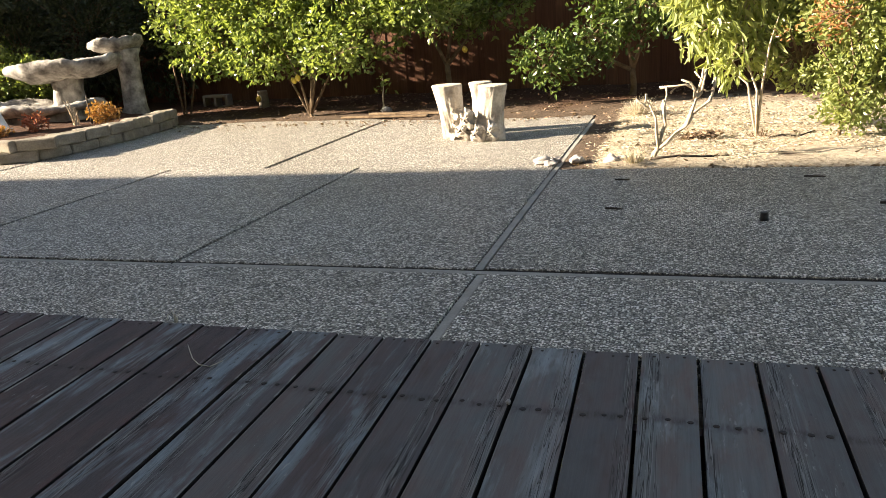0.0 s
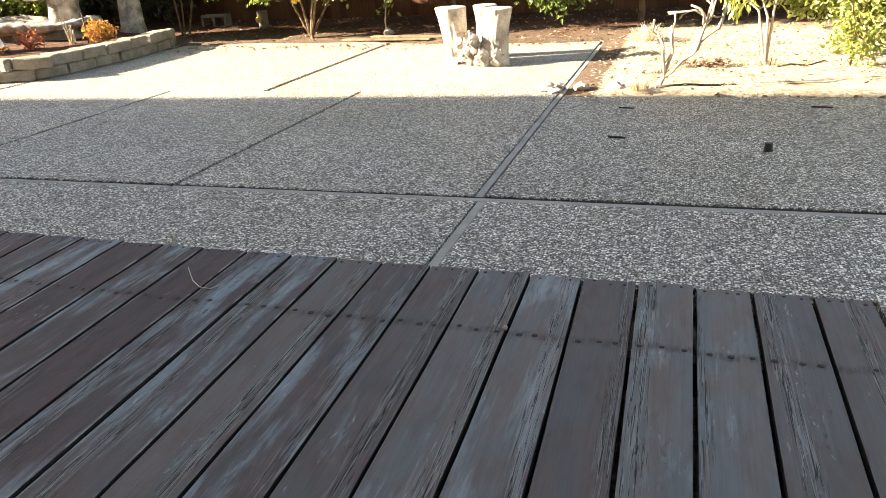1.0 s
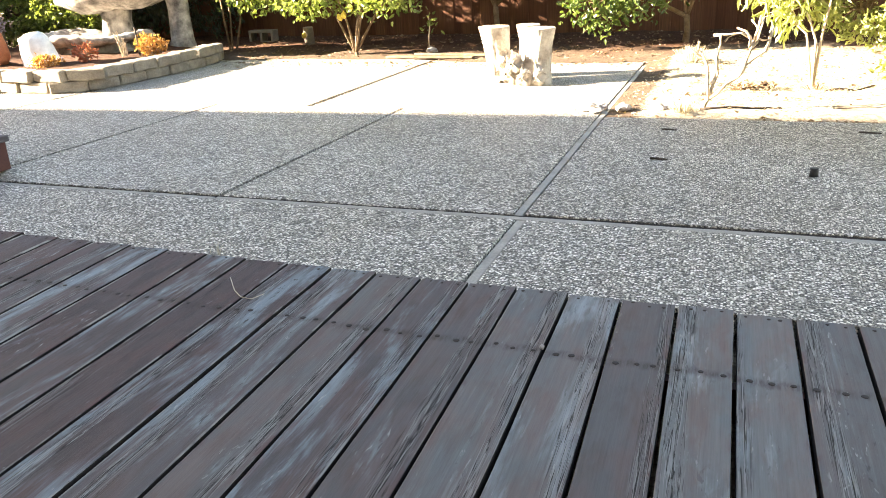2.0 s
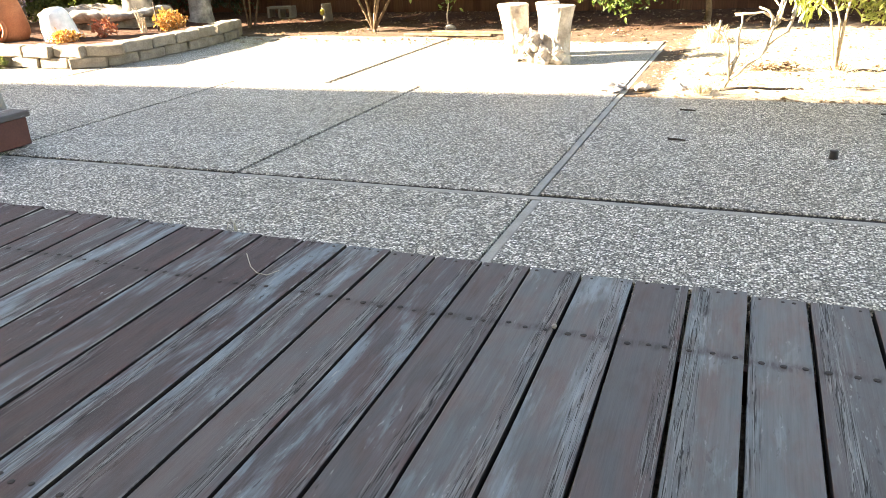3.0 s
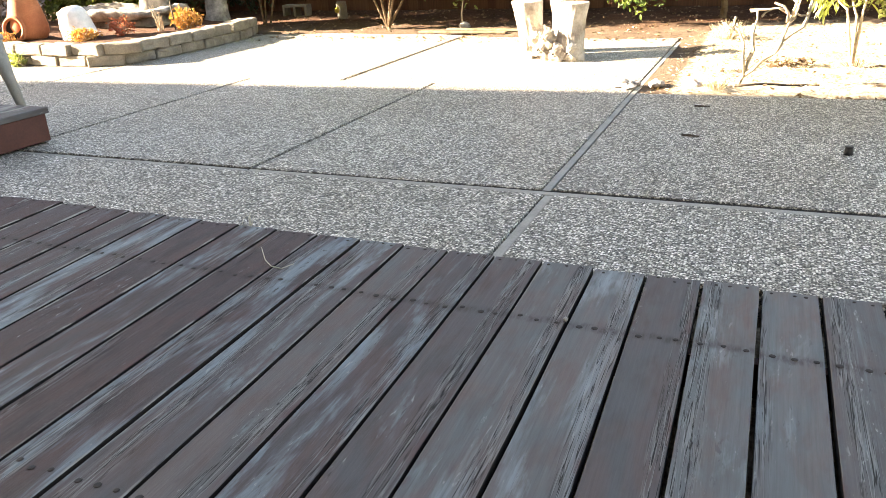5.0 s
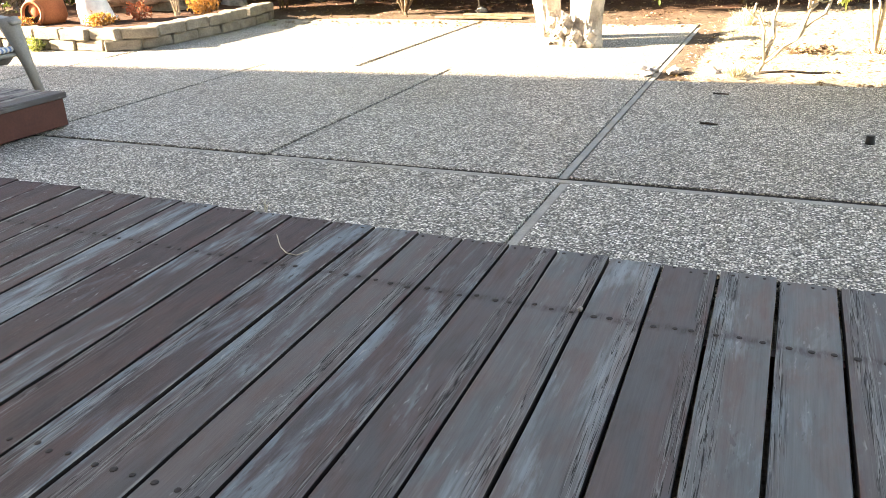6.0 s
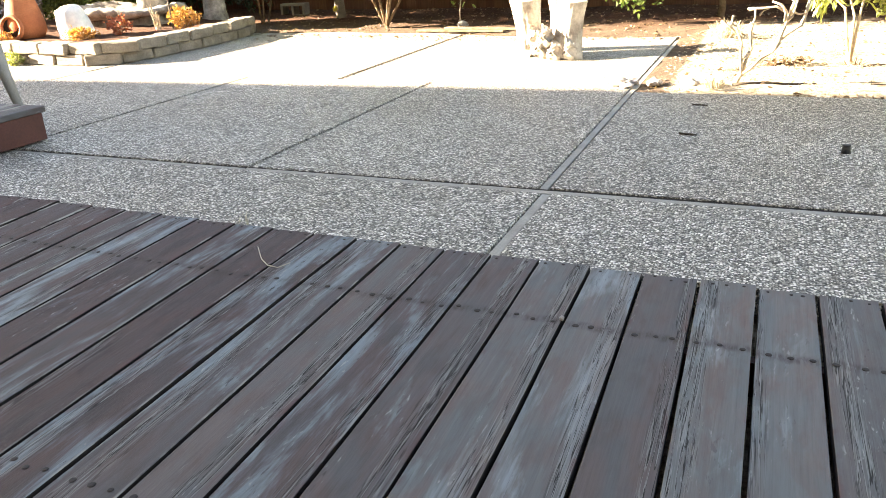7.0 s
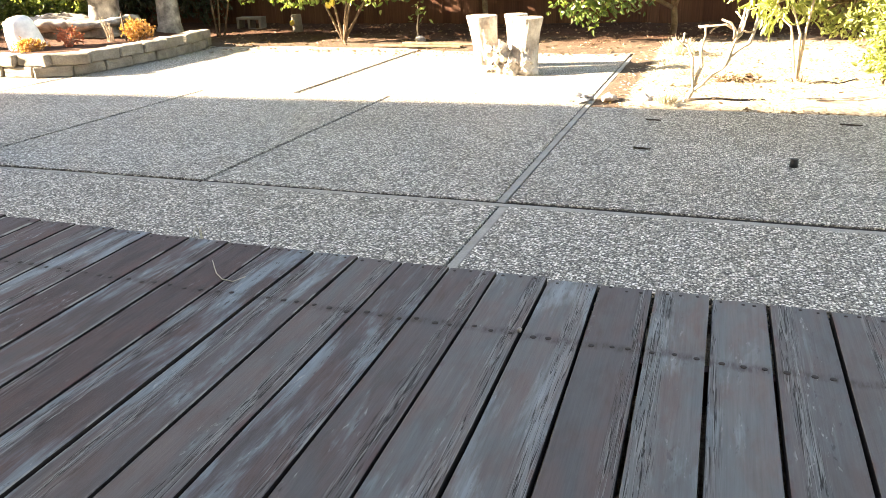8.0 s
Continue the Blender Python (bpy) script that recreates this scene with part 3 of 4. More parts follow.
def build_deck():
    rng = np.random.default_rng(4)
    deck = thing("deck", "low weathered grey-brown wooden deck beside the patio", "deck")
    nail = mesh_of("nail", *lathe([(0.0088, 0.0), (0.0080, 0.0014), (0.0040, 0.0024)], 8), NAIL)
    for i in range(-6, 19):
        (a0, a1), (b0, b1) = gaps(i), gaps(i + 1)
        gap = (0.0145 if i < 8 else 0.0120 if i < 13 else 0.0115) + rng.uniform(-0.002, 0.002)
        lean = ((a1 + b1) - (a0 + b0)) / 2 / -1.1
        y1 = -0.868 - 0.028 * (a0 + b0) / 2 + rng.uniform(-0.006, 0.006)
        xm = (a0 + b0) / 2 + lean * (y1 + 0.9)
        length = 3.70
        n, v, f = 28, [], []
        cup, cut = rng.uniform(-0.0015, 0.0025), rng.uniform(-0.004, 0.004)
        prof = [(-0.5, -0.038), (-0.5, -0.0022), (-0.490, -0.0004), (-0.2, 0), (0.2, 0), (0.490, -0.0004), (0.5, -0.0022), (0.5, -0.038)]
        sd = rng.uniform(0, 50)
        for j in range(n + 1):
            y = -length * j / n
            w = (b0 - a0) + ((b1 - a1) - (b0 - a0)) * (y1 + y + 0.9) / -1.1 - gap
            if j == 0:
                w0 = w
            for px, pz in prof:
                wob = 0.0022 * noise.noise(Vector((sd + px * 3, y * 2.5, 0))) + 0.0010 * noise.noise(Vector((sd + px * 3, y * 11, 4))) if abs(px) > 0.4 else 0
                yy = y + (cut * px * 2 + 0.006 * noise.noise(Vector((px * 9, sd, 0))) if j == 0 else 0)
                zz = pz + (cup * (4 * px * px) + 0.0012 * noise.noise(Vector((px * 4, y * 2, sd)))) * (pz > -0.03)
                zz -= 0.005 if j == 0 and pz > -0.03 else 0
                v.append((px * w + wob, yy, zz))
            if j == 0:
                v += [(px * w, -0.006, pz + (cup * 4 * px * px) * (pz > -0.03)) for px, pz in prof]
        m, rows = len(prof), n + 2
        for j in range(rows - 1):
            f += [(j * m + k, (j + 1) * m + k, (j + 1) * m + k + 1, j * m + k + 1) for k in range(m - 1)]
        f.append(tuple(range(m)))
        ob = piece("board", v, f, [DECK, GAP_SHADE], deck, at=pose(xm, y1, 0.022 + rng.uniform(-0.002, 0.002), 0, 0, -math.degrees(math.atan(lean))))
        # the two sides facing the gaps take the painted shade colour
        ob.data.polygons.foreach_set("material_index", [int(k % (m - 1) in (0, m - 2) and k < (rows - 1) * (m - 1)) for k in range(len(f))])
        # boards left of gap 0: darkest stain, lens falloff on that side painted in
        ob.color = WEAR[i] if i >= 0 else (rng.uniform(0.05, 0.35), 0.5, 0.2, 1.0)
        for yj in (0.030, 0.455, 1.56, 2.65):
            for q in (-0.32, 0.02, 0.34):
                if rng.random() < 0.06:
                    continue
                nl = new("nail", nail)
                nl.parent = ob
                nl.location = (q * w0 + rng.uniform(-0.010, 0.010), -yj + rng.uniform(-0.009, 0.009) - 0.012 * q, 0.0006 + cup * 4 * q * q)
                sc = rng.uniform(0.8, 1.25) * (0.65 if yj < 0.1 else 1.0)
                nl.scale = (sc, sc, 1)
    for yj in (-1.32, -2.44, -3.55):
        v, f = box(-3.45, 1.47, yj - 0.02, yj + 0.02, -0.13, -0.02)
        piece("joist", v, f, REDWOOD, deck)
    # a dry fibre that lies curled on the boards
    pts = [(-0.835, -1.085, 0.040), (-0.80, -1.125, 0.028), (-0.765, -1.165, 0.026), (-0.71, -1.208, 0.025), (-0.66, -1.218, 0.026), (-0.625, -1.185, 0.036)]
    v, f = tube(pts, [0.0012, 0.0018, 0.002, 0.002, 0.0016, 0.001], 5)
    tagged(piece("plant_fibre", v, f, FIBRE, smooth=True), "pale dry curled plant fibre lying on deck boards", "twig")
    blades = []
    for k in range(7):
        x, y = -1.12 + rng.uniform(-0.03, 0.03), -0.79 + rng.uniform(-0.01, 0.01)
        a, h = rng.uniform(0, 6.28), rng.uniform(0.03, 0.06)
        blades.append(tube([(x, y, -0.01), (x + 0.01 * math.cos(a), y, h * 0.6), (x + 0.03 * math.cos(a), y + 0.02 * math.sin(a), h)], [0.0016, 0.0014, 0.0006], 4))
    tagged(piece("weed_tuft", *joined(*blades), FIBRE), "pale dry grass tuft growing beside the deck edge", "weed")
    bm = bmesh.new()
    bmesh.ops.create_icosphere(bm, subdivisions=2, radius=0.008)
    v, f = out_of(bm)
    tagged(piece("pebble", rough(v, 0.003, 150), f, ROCK, at=pose(0.43, -1.318, 0.029), smooth=True), "small pale pebble lodged between deck boards", "pebble")


def build_platform():
    p = thing("step_platform", "low red-brown wooden step platform with weathered grey top", "platform", pose(-3.37, 0.24, 0))
    rng = np.random.default_rng(8)
    for i in range(9):
        x1 = -0.004 - i * 0.19 + (0.02 if i == 0 else 0)
        v, f = box(x1 - 0.178, x1, -1.0, 0.02, 0.187, 0.225, 0.004)
        ob = piece("board", v, f, DECK, p)
        ob.color = (rng.uniform(0.3, 0.6), rng.uniform(0.2, 0.8), 0.3, 0.6)
    for a, b, c, d, nm in ((-0.042, 0.0, -0.985, 0.0, "fascia"), (-1.70, -0.043, -0.042, 0.0, "fascia"), (-1.70, -0.043, -0.985, -0.943, "fascia"), (-1.742, -1.701, -0.985, 0.0, "fascia")):
        v, f = box(a, b, c, d, 0.012, 0.186, 0.004)
        piece(nm, v, f, REDWOOD, p, "red-brown stained fascia board")
    for x in (-0.12, -1.62):
        for y in (-0.12, -0.86):
            v, f = box(x - 0.04, x + 0.04, y - 0.04, y + 0.04, -0.002, 0.186, 0.003)
            piece("post", v, f, REDWOOD, p)


# ---- the house behind the camera, whose roof shades the patio ----
def build_house():
    h = thing("house", "two-storey beige stucco house with a wide eave", "house", pose(0, -3.10, 0, 0, 0, 3.3), kind="structure")
    v, f = box(-30, 9, -1.85, -1.60, -0.14, 7.35)
    piece("wall", v, f, STUCCO, h)
    v, f = box(-30.4, 9.4, -4.5, 0.0, 7.32, 7.5, 0.02)
    piece("roof", v, f, ROOF, h)


build_ground()
build_house()
build_patio()
build_deck()
build_platform()


# ---- fence ----
def build_fence():
    fence = thing("fence", "dark red-brown wooden board fence behind the shrubs", "fence")
    rng = np.random.default_rng(3)
    boards = [mesh_of("fence_board", *box(-0.0785, 0.0785, -0.009, 0.009, 0.02, 1.85 + 0.01 * k, 0.003), FENCE) for k in range(3)]
    for i in range(118):
        ob = new("fence_board", boards[i % 3])
        ob.parent = fence
        ob.matrix_basis = pose(-11.8 + i * 0.145 + rng.uniform(-0.002, 0.002), 8.35 + (0.0 if i % 2 else 0.010), 0, 0, rng.uniform(-0.3, 0.3), 0)
    for z in (0.35, 1.55):
        v, f = box(-11.9, 5.3, 8.379, 8.419, z, z + 0.09, 0.003)
        piece("rail", v, f, FENCE, fence)
    for i in range(8):
        v, f = box(-11.8 + i * 2.4, -11.71 + i * 2.4, 8.42, 8.51, 0, 1.95, 0.004)
        piece("post", v, f, FENCE, fence)


build_fence()


# ---- raised bed with its wall of blocks ----
WALL = [(-9.6, 3.25), (-8.4, 3.10), (-7.0, 3.02), (-6.2, 3.00), (-5.72, 3.02), (-5.45, 3.20), (-5.40, 3.6), (-5.38, 4.0), (-5.36, 4.5), (-5.42, 5.1), (-5.54, 5.62), (-5.66, 5.90)]


def along(line, step, start=0.0):
    """Points and headings at even steps along a line."""
    pts = [Vector((*p, 0)) for p in line]
    seg = [(b - a).length for a, b in zip(pts, pts[1:])]
    out, s = [], start
    while s < sum(seg):
        r, i = s, 0
        while r > seg[i]:
            r -= seg[i]
            i += 1
        d = (pts[i + 1] - pts[i]).normalized()
        out.append((pts[i] + d * r, math.atan2(d.y, d.x)))
        s += step
    return out


def build_wall():
    w = thing("retaining_wall", "low curved retaining wall of tan split-face blocks", "retaining wall")
    rng = np.random.default_rng(11)
    kinds = []
    for k in range(5):
        v, f = box(-0.188, 0.188, -0.12, 0.10, 0, 0.113, 0.012, 3)
        v = [(x * (1 - 0.12 * (y > 0)), y, z) for x, y, z in v]
        kinds.append(mesh_of("block", rough(rough(v, 0.012, 7, k * 7.3), 0.008, 30, k), f, BLOCK))
    for course in range(2):
        for p, a in along(WALL, 0.40, 0.2 * course):
            ob = new("block", kinds[int(rng.integers(5))])
            ob.parent = w
            n = Vector((-math.sin(a), math.cos(a), 0))
            q = p + n * (0.10 - 0.012 * course + rng.uniform(-0.014, 0.014))
            ob.matrix_basis = pose(q.x, q.y, 0.115 * course + 0.001, 0, 0, math.degrees(a) + rng.uniform(-4, 4))
    # soil held up by the wall
    inner = [(p + Vector((-math.sin(a), math.cos(a), 0)) * 0.17) for p, a in along(WALL, 0.2)]
    v, f = [], []
    for p in inner:
        for k in range(9):
            q = p.lerp(Vector((-9.4, 7.3, 0)), k / 8)
            v.append((q.x, q.y, 0.165 + 0.03 * noise.noise(q * 2.3) + 0.015 * noise.noise(q * 8)))
    for i in range(len(inner) - 1):
        f += [(i * 9 + k, (i + 1) * 9 + k, (i + 1) * 9 + k + 1, i * 9 + k + 1) for k in range(8)]
    tagged(piece("bed_soil", v, f, MULCH, smooth=True), "dark soil filling the raised flower bed", "soil", kind="structure")


build_wall()


# ---- stone fountain in the raised bed ----
def bowl(rx, ry, depth, thick, seed, lip=0.03, segs=80):
    """A shallow basin with a rough, uneven rim; its rim lies at z = 0."""
    prof = [(0.25, -depth), (0.62, -depth * 0.92), (0.88, -depth * 0.62), (0.985, -depth * 0.34), (1.0, -depth * 0.1), (0.985, lip * 0.3), (0.93, lip * 0.5), (0.84, 0.0), (0.80, -thick * 0.6), (0.6, -depth * 0.55), (0.2, -depth * 0.6)]
    v, f = lathe(prof, segs, rx, ry)
    return rough(rough(rough(v, 0.07, 2.3, seed), 0.024, 7, seed + 5), 0.022, 20, seed), f


def build_fountain():
    ft = thing("fountain", "tiered grey cast-stone garden fountain with rough basins", "fountain", pose(-7.1, 5.6, 0.13))
    v, f = bowl(1.0, 0.62, 0.15, 0.08, 1.0)
    piece("lower_basin", moved(v, pose(-0.44, -0.15, 0.27)), f, STONE, ft, "pale rough stone lower basin", True)
    v, f = lathe([(0.5, 0), (0.48, 0.05), (0.42, 0.10), (0.40, 0.18)], 28, 1.5, 0.9)
    piece("plinth", rough(moved(v, pose(-0.4, -0.1, -0.03)), 0.015, 7), f, STONE, ft, "", True)
    v, f = lathe([(0.24, 0.05), (0.22, 0.2), (0.19, 0.42), (0.24, 0.62)], 24)
    piece("pedestal", rough(moved(v, pose(-0.25, 0.3, 0.0)), 0.05, 6, 2), f, STONE, ft, "", True)
    v, f = bowl(0.88, 0.5, 0.23, 0.10, 4.2, 0.05)
    piece("middle_basin", moved(v, pose(-0.20, 0.22, 0.78, 0, -2, 4)), f, STONE, ft, "rough-edged stone middle basin", True)
    v, f = lathe([(0.20, 0.0), (0.19, 0.06), (0.165, 0.12), (0.15, 0.5), (0.17, 0.82), (0.2, 0.90)], 20, 1.0, 0.9)
    piece("column", rough(moved(v, pose(0.66, 0.5, 0.0)), 0.02, 5, 7), f, STONE, ft, "", True)
    v, f = bowl(0.37, 0.36, 0.17, 0.08, 8.8, 0.05)
    piece("upper_basin", moved(v, pose(0.52, 0.5, 1.02, 0, -9, 0)), f, STONE, ft, "", True)


def build_chiminea():
    c = thing("chiminea", "terracotta clay chiminea with an open round mouth", "chiminea", pose(-7.62, 3.92, 0.155) @ Matrix.Scale(0.885, 4))
    prof = [(0.14, 0.0), (0.22, 0.02), (0.262, 0.10), (0.262, 0.20), (0.238, 0.32), (0.205, 0.44), (0.175, 0.56), (0.152, 0.68), (0.142, 0.78), (0.165, 0.815), (0.170, 0.84), (0.155, 0.855), (0.12, 0.85), (0.11, 0.70), (0.10, 0.5)]
    v, f = lathe(prof, 36)
    piece("body", rough(v, 0.006, 6), f, TERRACOTTA, c, "", True)
    ring = [(0.11, 0.0), (0.135, 0.0), (0.14, 0.03), (0.128, 0.05), (0.105, 0.045), (0.10, 0.0)]
    m = Matrix.Translation((0.02, -0.232, 0.165)) @ pose(0, 0, 0, 82, 0, 10) @ Matrix.Diagonal((1.3, 1.3, 1.1, 1.0))
    v, f = lathe(ring, 28)
    piece("mouth_rim", moved(v, m), [q for q in f if len(q) == 4], TERRACOTTA, c, "", True)
    # near-black disc on the uncut body; the hollow's shade is its colour
    v, f = lathe([(0.108, 0.0), (0.108, 0.018), (0.02, 0.019)], 24)
    piece("mouth", moved(v, m), f, MOUTH_SHADE, c, "dark disc standing for the shaded mouth opening", True)


def build_tub():
    """A white plastic tub that leans over on the soil."""
    t = thing("plastic_tub", "white plastic tub tipped on its side in the flower bed", "tub", pose(-6.93, 4.05, 0.165) @ Matrix.Scale(0.88, 4))
    v, f = lathe([(0.26, 0.0), (0.262, 0.012), (0.240, 0.03), (0.215, 0.20), (0.185, 0.34), (0.15, 0.395), (0.10, 0.425), (0.03, 0.435), (0.01, 0.42)], 36)
    piece("body", moved(v, pose(0, 0, 0.0, 5, -9, 0)), f, WHITE_TUB, t, "", True)
    v, f = lathe([(0.255, 0), (0.275, 0.004), (0.275, 0.02), (0.25, 0.024)], 36)
    piece("rim", moved(v, pose(0, 0, 0.004, 5, -9, 0)), [q for q in f if len(q) == 4], WHITE_TUB, t, "", True)


build_fountain()
build_chiminea()
build_tub()


# ---- flowers and small plants of the bed ----
def flower_clump(name, label, x, y, z, rx, rz, material, count, seed):
    rng = np.random.default_rng(seed)
    th = thing(name, label, "flower", pose(x, y, z))
    p, d = crown_points([(0, 0, rz * 0.45, rx, rx * 0.8, rz * 0.6)], count, rng, 0.4, 0.12, 12)
    p[:, 2] = np.abs(p[:, 2]) + 0.01
    v, f = leaf_mesh(p, d, 0.035, 0.026, rng, spread=0.8)
    tagged(piece("blossom_mass", v, f, material, th), kind="stuff")
    st = [tube([(0, 0, -0.02), tuple(q * 0.5), tuple(q)], [0.004, 0.003, 0.002], 4) for q in p[:26]]
    tagged(piece("stem_mass", *joined(*st), TWIG, th), kind="stuff")


flower_clump("flower_clump", "orange-gold chrysanthemum clump above the block wall", -6.05, 4.95, 0.17, 0.24, 0.24, GOLD_FLOWER, 750, 1)
flower_clump("flower_clump", "red flower clump beside the fountain basin", -6.55, 4.35, 0.17, 0.19, 0.20, RED_FLOWER, 330, 2)
flower_clump("flower_clump", "low orange flower clump beside the white tub", -6.62, 3.78, 0.16, 0.22, 0.13, GOLD_FLOWER, 480, 3)
flower_clump("flower_clump", "low yellow-green flower clump at the wall", -7.7, 3.6, 0.16, 0.25, 0.10, GOLD_FLOWER, 300, 5)


def build_dry_stalks():
    rng = np.random.default_rng(6)
    st = []
    for k in range(11):
        a = Vector((rng.uniform(-0.07, 0.07), rng.uniform(-0.05, 0.05), -0.02))
        b = a + Vector((rng.uniform(-0.14, 0.12), rng.uniform(-0.05, 0.05), rng.uniform(0.18, 0.34)))
        st.append(tube([a, a.lerp(b, 0.5) + Vector((0.015, 0, 0)), b], [0.009, 0.008, 0.005], 5))
    ob = piece("dry_stalks", *joined(*st), TWIG, at=pose(-6.28, 4.72, 0.17))
    tagged(ob, "cut-back pale dry plant stalks in the bed", "plant")
    v, f = tube([(-6.16, 4.86, 0.12), (-6.18, 4.86, 0.52)], [0.012, 0.011], 6)
    tagged(piece("garden_stake", v, f, STICK), "thin dark garden stake in the soil", "stake")


build_dry_stalks()
flower_clump("weed_clump", "yellow-green weed growing at the foot of the wall", -6.75, 2.93, 0.0, 0.12, 0.12, BUSH_LEAF, 220, 7)


def build_sapling():
    th = thing("sapling", "thin bare sapling stems beside the raised bed", "sapling", pose(-5.95, 6.55, 0.02))
    for pts in (((0, 0, -0.04), (0.02, 0.02, 0.5), (-0.03, 0.05, 1.0), (0.05, 0.1, 1.7)), ((0.05, 0.02, -0.04), (0.16, 0.05, 0.45), (0.22, 0.1, 1.0), (0.35, 0.15, 1.6)), ((-0.04, 0.02, -0.04), (-0.10, 0.03, 0.5), (-0.2, 0.1, 1.3))):
        v, f = tube(pts, [0.016, 0.013, 0.010, 0.006][:len(pts)], 6)
        piece("stem", rough(v, 0.008, 9), f, BARK, th, "", True)


build_sapling()


# ---- tree-stump seats on the patio ----
def stump(x, y, height, r_foot, r_top, lean, seed, label, burls=()):
    rng = np.random.default_rng(seed)
    th = thing("tree_stump", label, "stump", pose(x, y, 0), "stump seats")
    n, rings, v, f = 64, 22, [], []
    lobes = [(rng.uniform(0, 6.28), rng.uniform(0.1, 0.28)) for _ in range(3)]
    for j in range(rings + 1):
        k = j / rings
        r = r_foot * (1 - k) ** 1.8 + r_top * (0.62 + 0.38 * k ** 1.6) * (1 - (1 - k) ** 1.8)
        for i in range(n):
            a = 2 * math.pi * i / n
            q = r
            for la, ls in lobes:
                q *= 1 + ls * (1 - k) ** 1.5 * math.cos((a - la) * 2 + la)
            q *= 1 + 0.22 * (1.2 - k) * noise.noise(Vector((math.cos(a) * 2.2, math.sin(a) * 2.2, k * 1.2 + seed))) + 0.12 * (1.25 - k) * noise.noise(Vector((math.cos(a) * 6, math.sin(a) * 6, k * 3 + seed)))
            q *= 1 + 0.05 * noise.noise(Vector((math.cos(a) * 9, math.sin(a) * 9, k * 0.8 - seed)))
            v.append((q * math.cos(a) + lean[0] * k, q * math.sin(a) + lean[1] * k, k * height))
    for j in range(rings):
        f += [(j * n + i, j * n + (i + 1) % n, (j + 1) * n + (i + 1) % n, (j + 1) * n + i) for i in range(n)]
    piece("trunk", v, f + [tuple(range(n))[::-1]], STUMP_BARK, th, "", True)
    for bx, by, bz, br in burls:
        bm = bmesh.new()
        bmesh.ops.create_icosphere(bm, subdivisions=3, radius=br)
        bv, bf = out_of(bm)
        bv = rough(rough([(p, q * 0.8, r * 1.5) for p, q, r in bv], br * 0.9, 0.9 / br, seed), br * 0.4, 3 / br, seed)
        piece("burl", moved(bv, pose(bx, by, bz)), bf, STUMP_BARK, th, "gnarled knotty burl", True)
    top = [Vector(p) for p in v[rings * n:]]
    c = sum(top, Vector()) / n
    tv = [tuple(p) for p in top] + [tuple(c.lerp(p, 0.93) + Vector((0, 0, 0.008))) for p in top]
    tf = [(i, (i + 1) % n, n + (i + 1) % n, n + i) for i in range(n)] + [tuple(range(n, 2 * n))]
    piece("cut_top", tv, tf, STUMP_CUT, th, "flat pale sawn top")


stump(-1.24, 4.14, 0.515, 0.095, 0.150, (-0.06, 0.0), 3, "bleached pale tree stump seat flaring at its top", [(0.08, -0.07, 0.12, 0.065), (0.06, -0.09, 0.24, 0.045), (0.02, -0.10, 0.05, 0.05)])
stump(-0.89, 4.02, 0.505, 0.185, 0.140, (0.07, 0.02), 5, "bleached gnarled tree stump seat with knotty roots", [(-0.20, -0.08, 0.10, 0.09), (-0.15, -0.12, 0.20, 0.07), (0.08, -0.15, 0.08, 0.07), (-0.05, -0.16, 0.07, 0.07)])
stump(-1.05, 4.50, 0.50, 0.10, 0.115, (0.0, 0.0), 9, "bleached tree stump seat behind two others")


# ---- trees and shrubs ----
def tree(name, label, base, heads, r0, fork, blobs, count, length, width, leaf, seed, gap=0.2, gap_scale=2.0, droop=0.1, shell=0.5, trunk=BARK, category="tree", spread=0.35):
    rng = np.random.default_rng(seed)
    th = thing(name, label, category, pose(*base))
    o = np.array(base)
    v, f = limbs((0, 0, 0), [np.array(h) - o for h in heads], r0, rng, fork)
    tw = []
    p, d = crown_points([(*(np.array(b[:3]) - o), *b[3:]) for b in blobs], count, rng, shell, gap, gap_scale)
    for q, w in zip(p[::60], d[::60]):
        a = Vector(q) - Vector(w) * 0.35
        tw.append(tube([a, Vector(q) - Vector(w) * 0.12 + Vector((0, 0, 0.03)), Vector(q)], [0.008, 0.006, 0.003], 4))
    piece("trunk", v, f, trunk, th, "", True)
    tagged(piece("twigwork", *joined(*tw), trunk, th), kind="stuff")
    v, f = leaf_mesh(p, d * (0.5 if spread > 0.5 else 1.0), length, width, rng, droop=droop, spread=spread)
    tagged(piece("crown", v, f, leaf, th), kind="stuff")
    return th


tree("lemon_tree", "leafy green lemon tree with ripe yellow lemons", (-3.78, 6.15, 0.0),
     [(-4.9, 6.6, 1.3), (-3.9, 6.7, 1.7), (-2.8, 6.5, 1.2), (-3.6, 6.1, 1.0), (-4.1, 6.2, 0.9), (-3.5, 6.2, 0.9)], 0.026, 0.06,
     [(-5.35, 6.75, 1.35, 1.05, 0.75, 0.82), (-4.3, 6.6, 1.4, 1.2, 0.8, 0.95), (-3.3, 6.5, 1.3, 1.0, 0.7, 0.88), (-2.3, 6.35, 1.55, 0.95, 0.7, 0.72), (-6.0, 7.0, 1.9, 0.8, 0.6, 0.5), (-4.2, 7.1, 2.3, 1.9, 0.9, 0.7), (-5.3, 6.15, 0.88, 0.6, 0.32, 0.36), (-4.4, 5.98, 0.80, 0.6, 0.30, 0.34), (-3.3, 5.95, 0.85, 0.6, 0.3, 0.40)],
     27000, 0.082, 0.046, LEMON_LEAF, 21, 0.26, 2.6, 0.1, 0.45, spread=0.85)
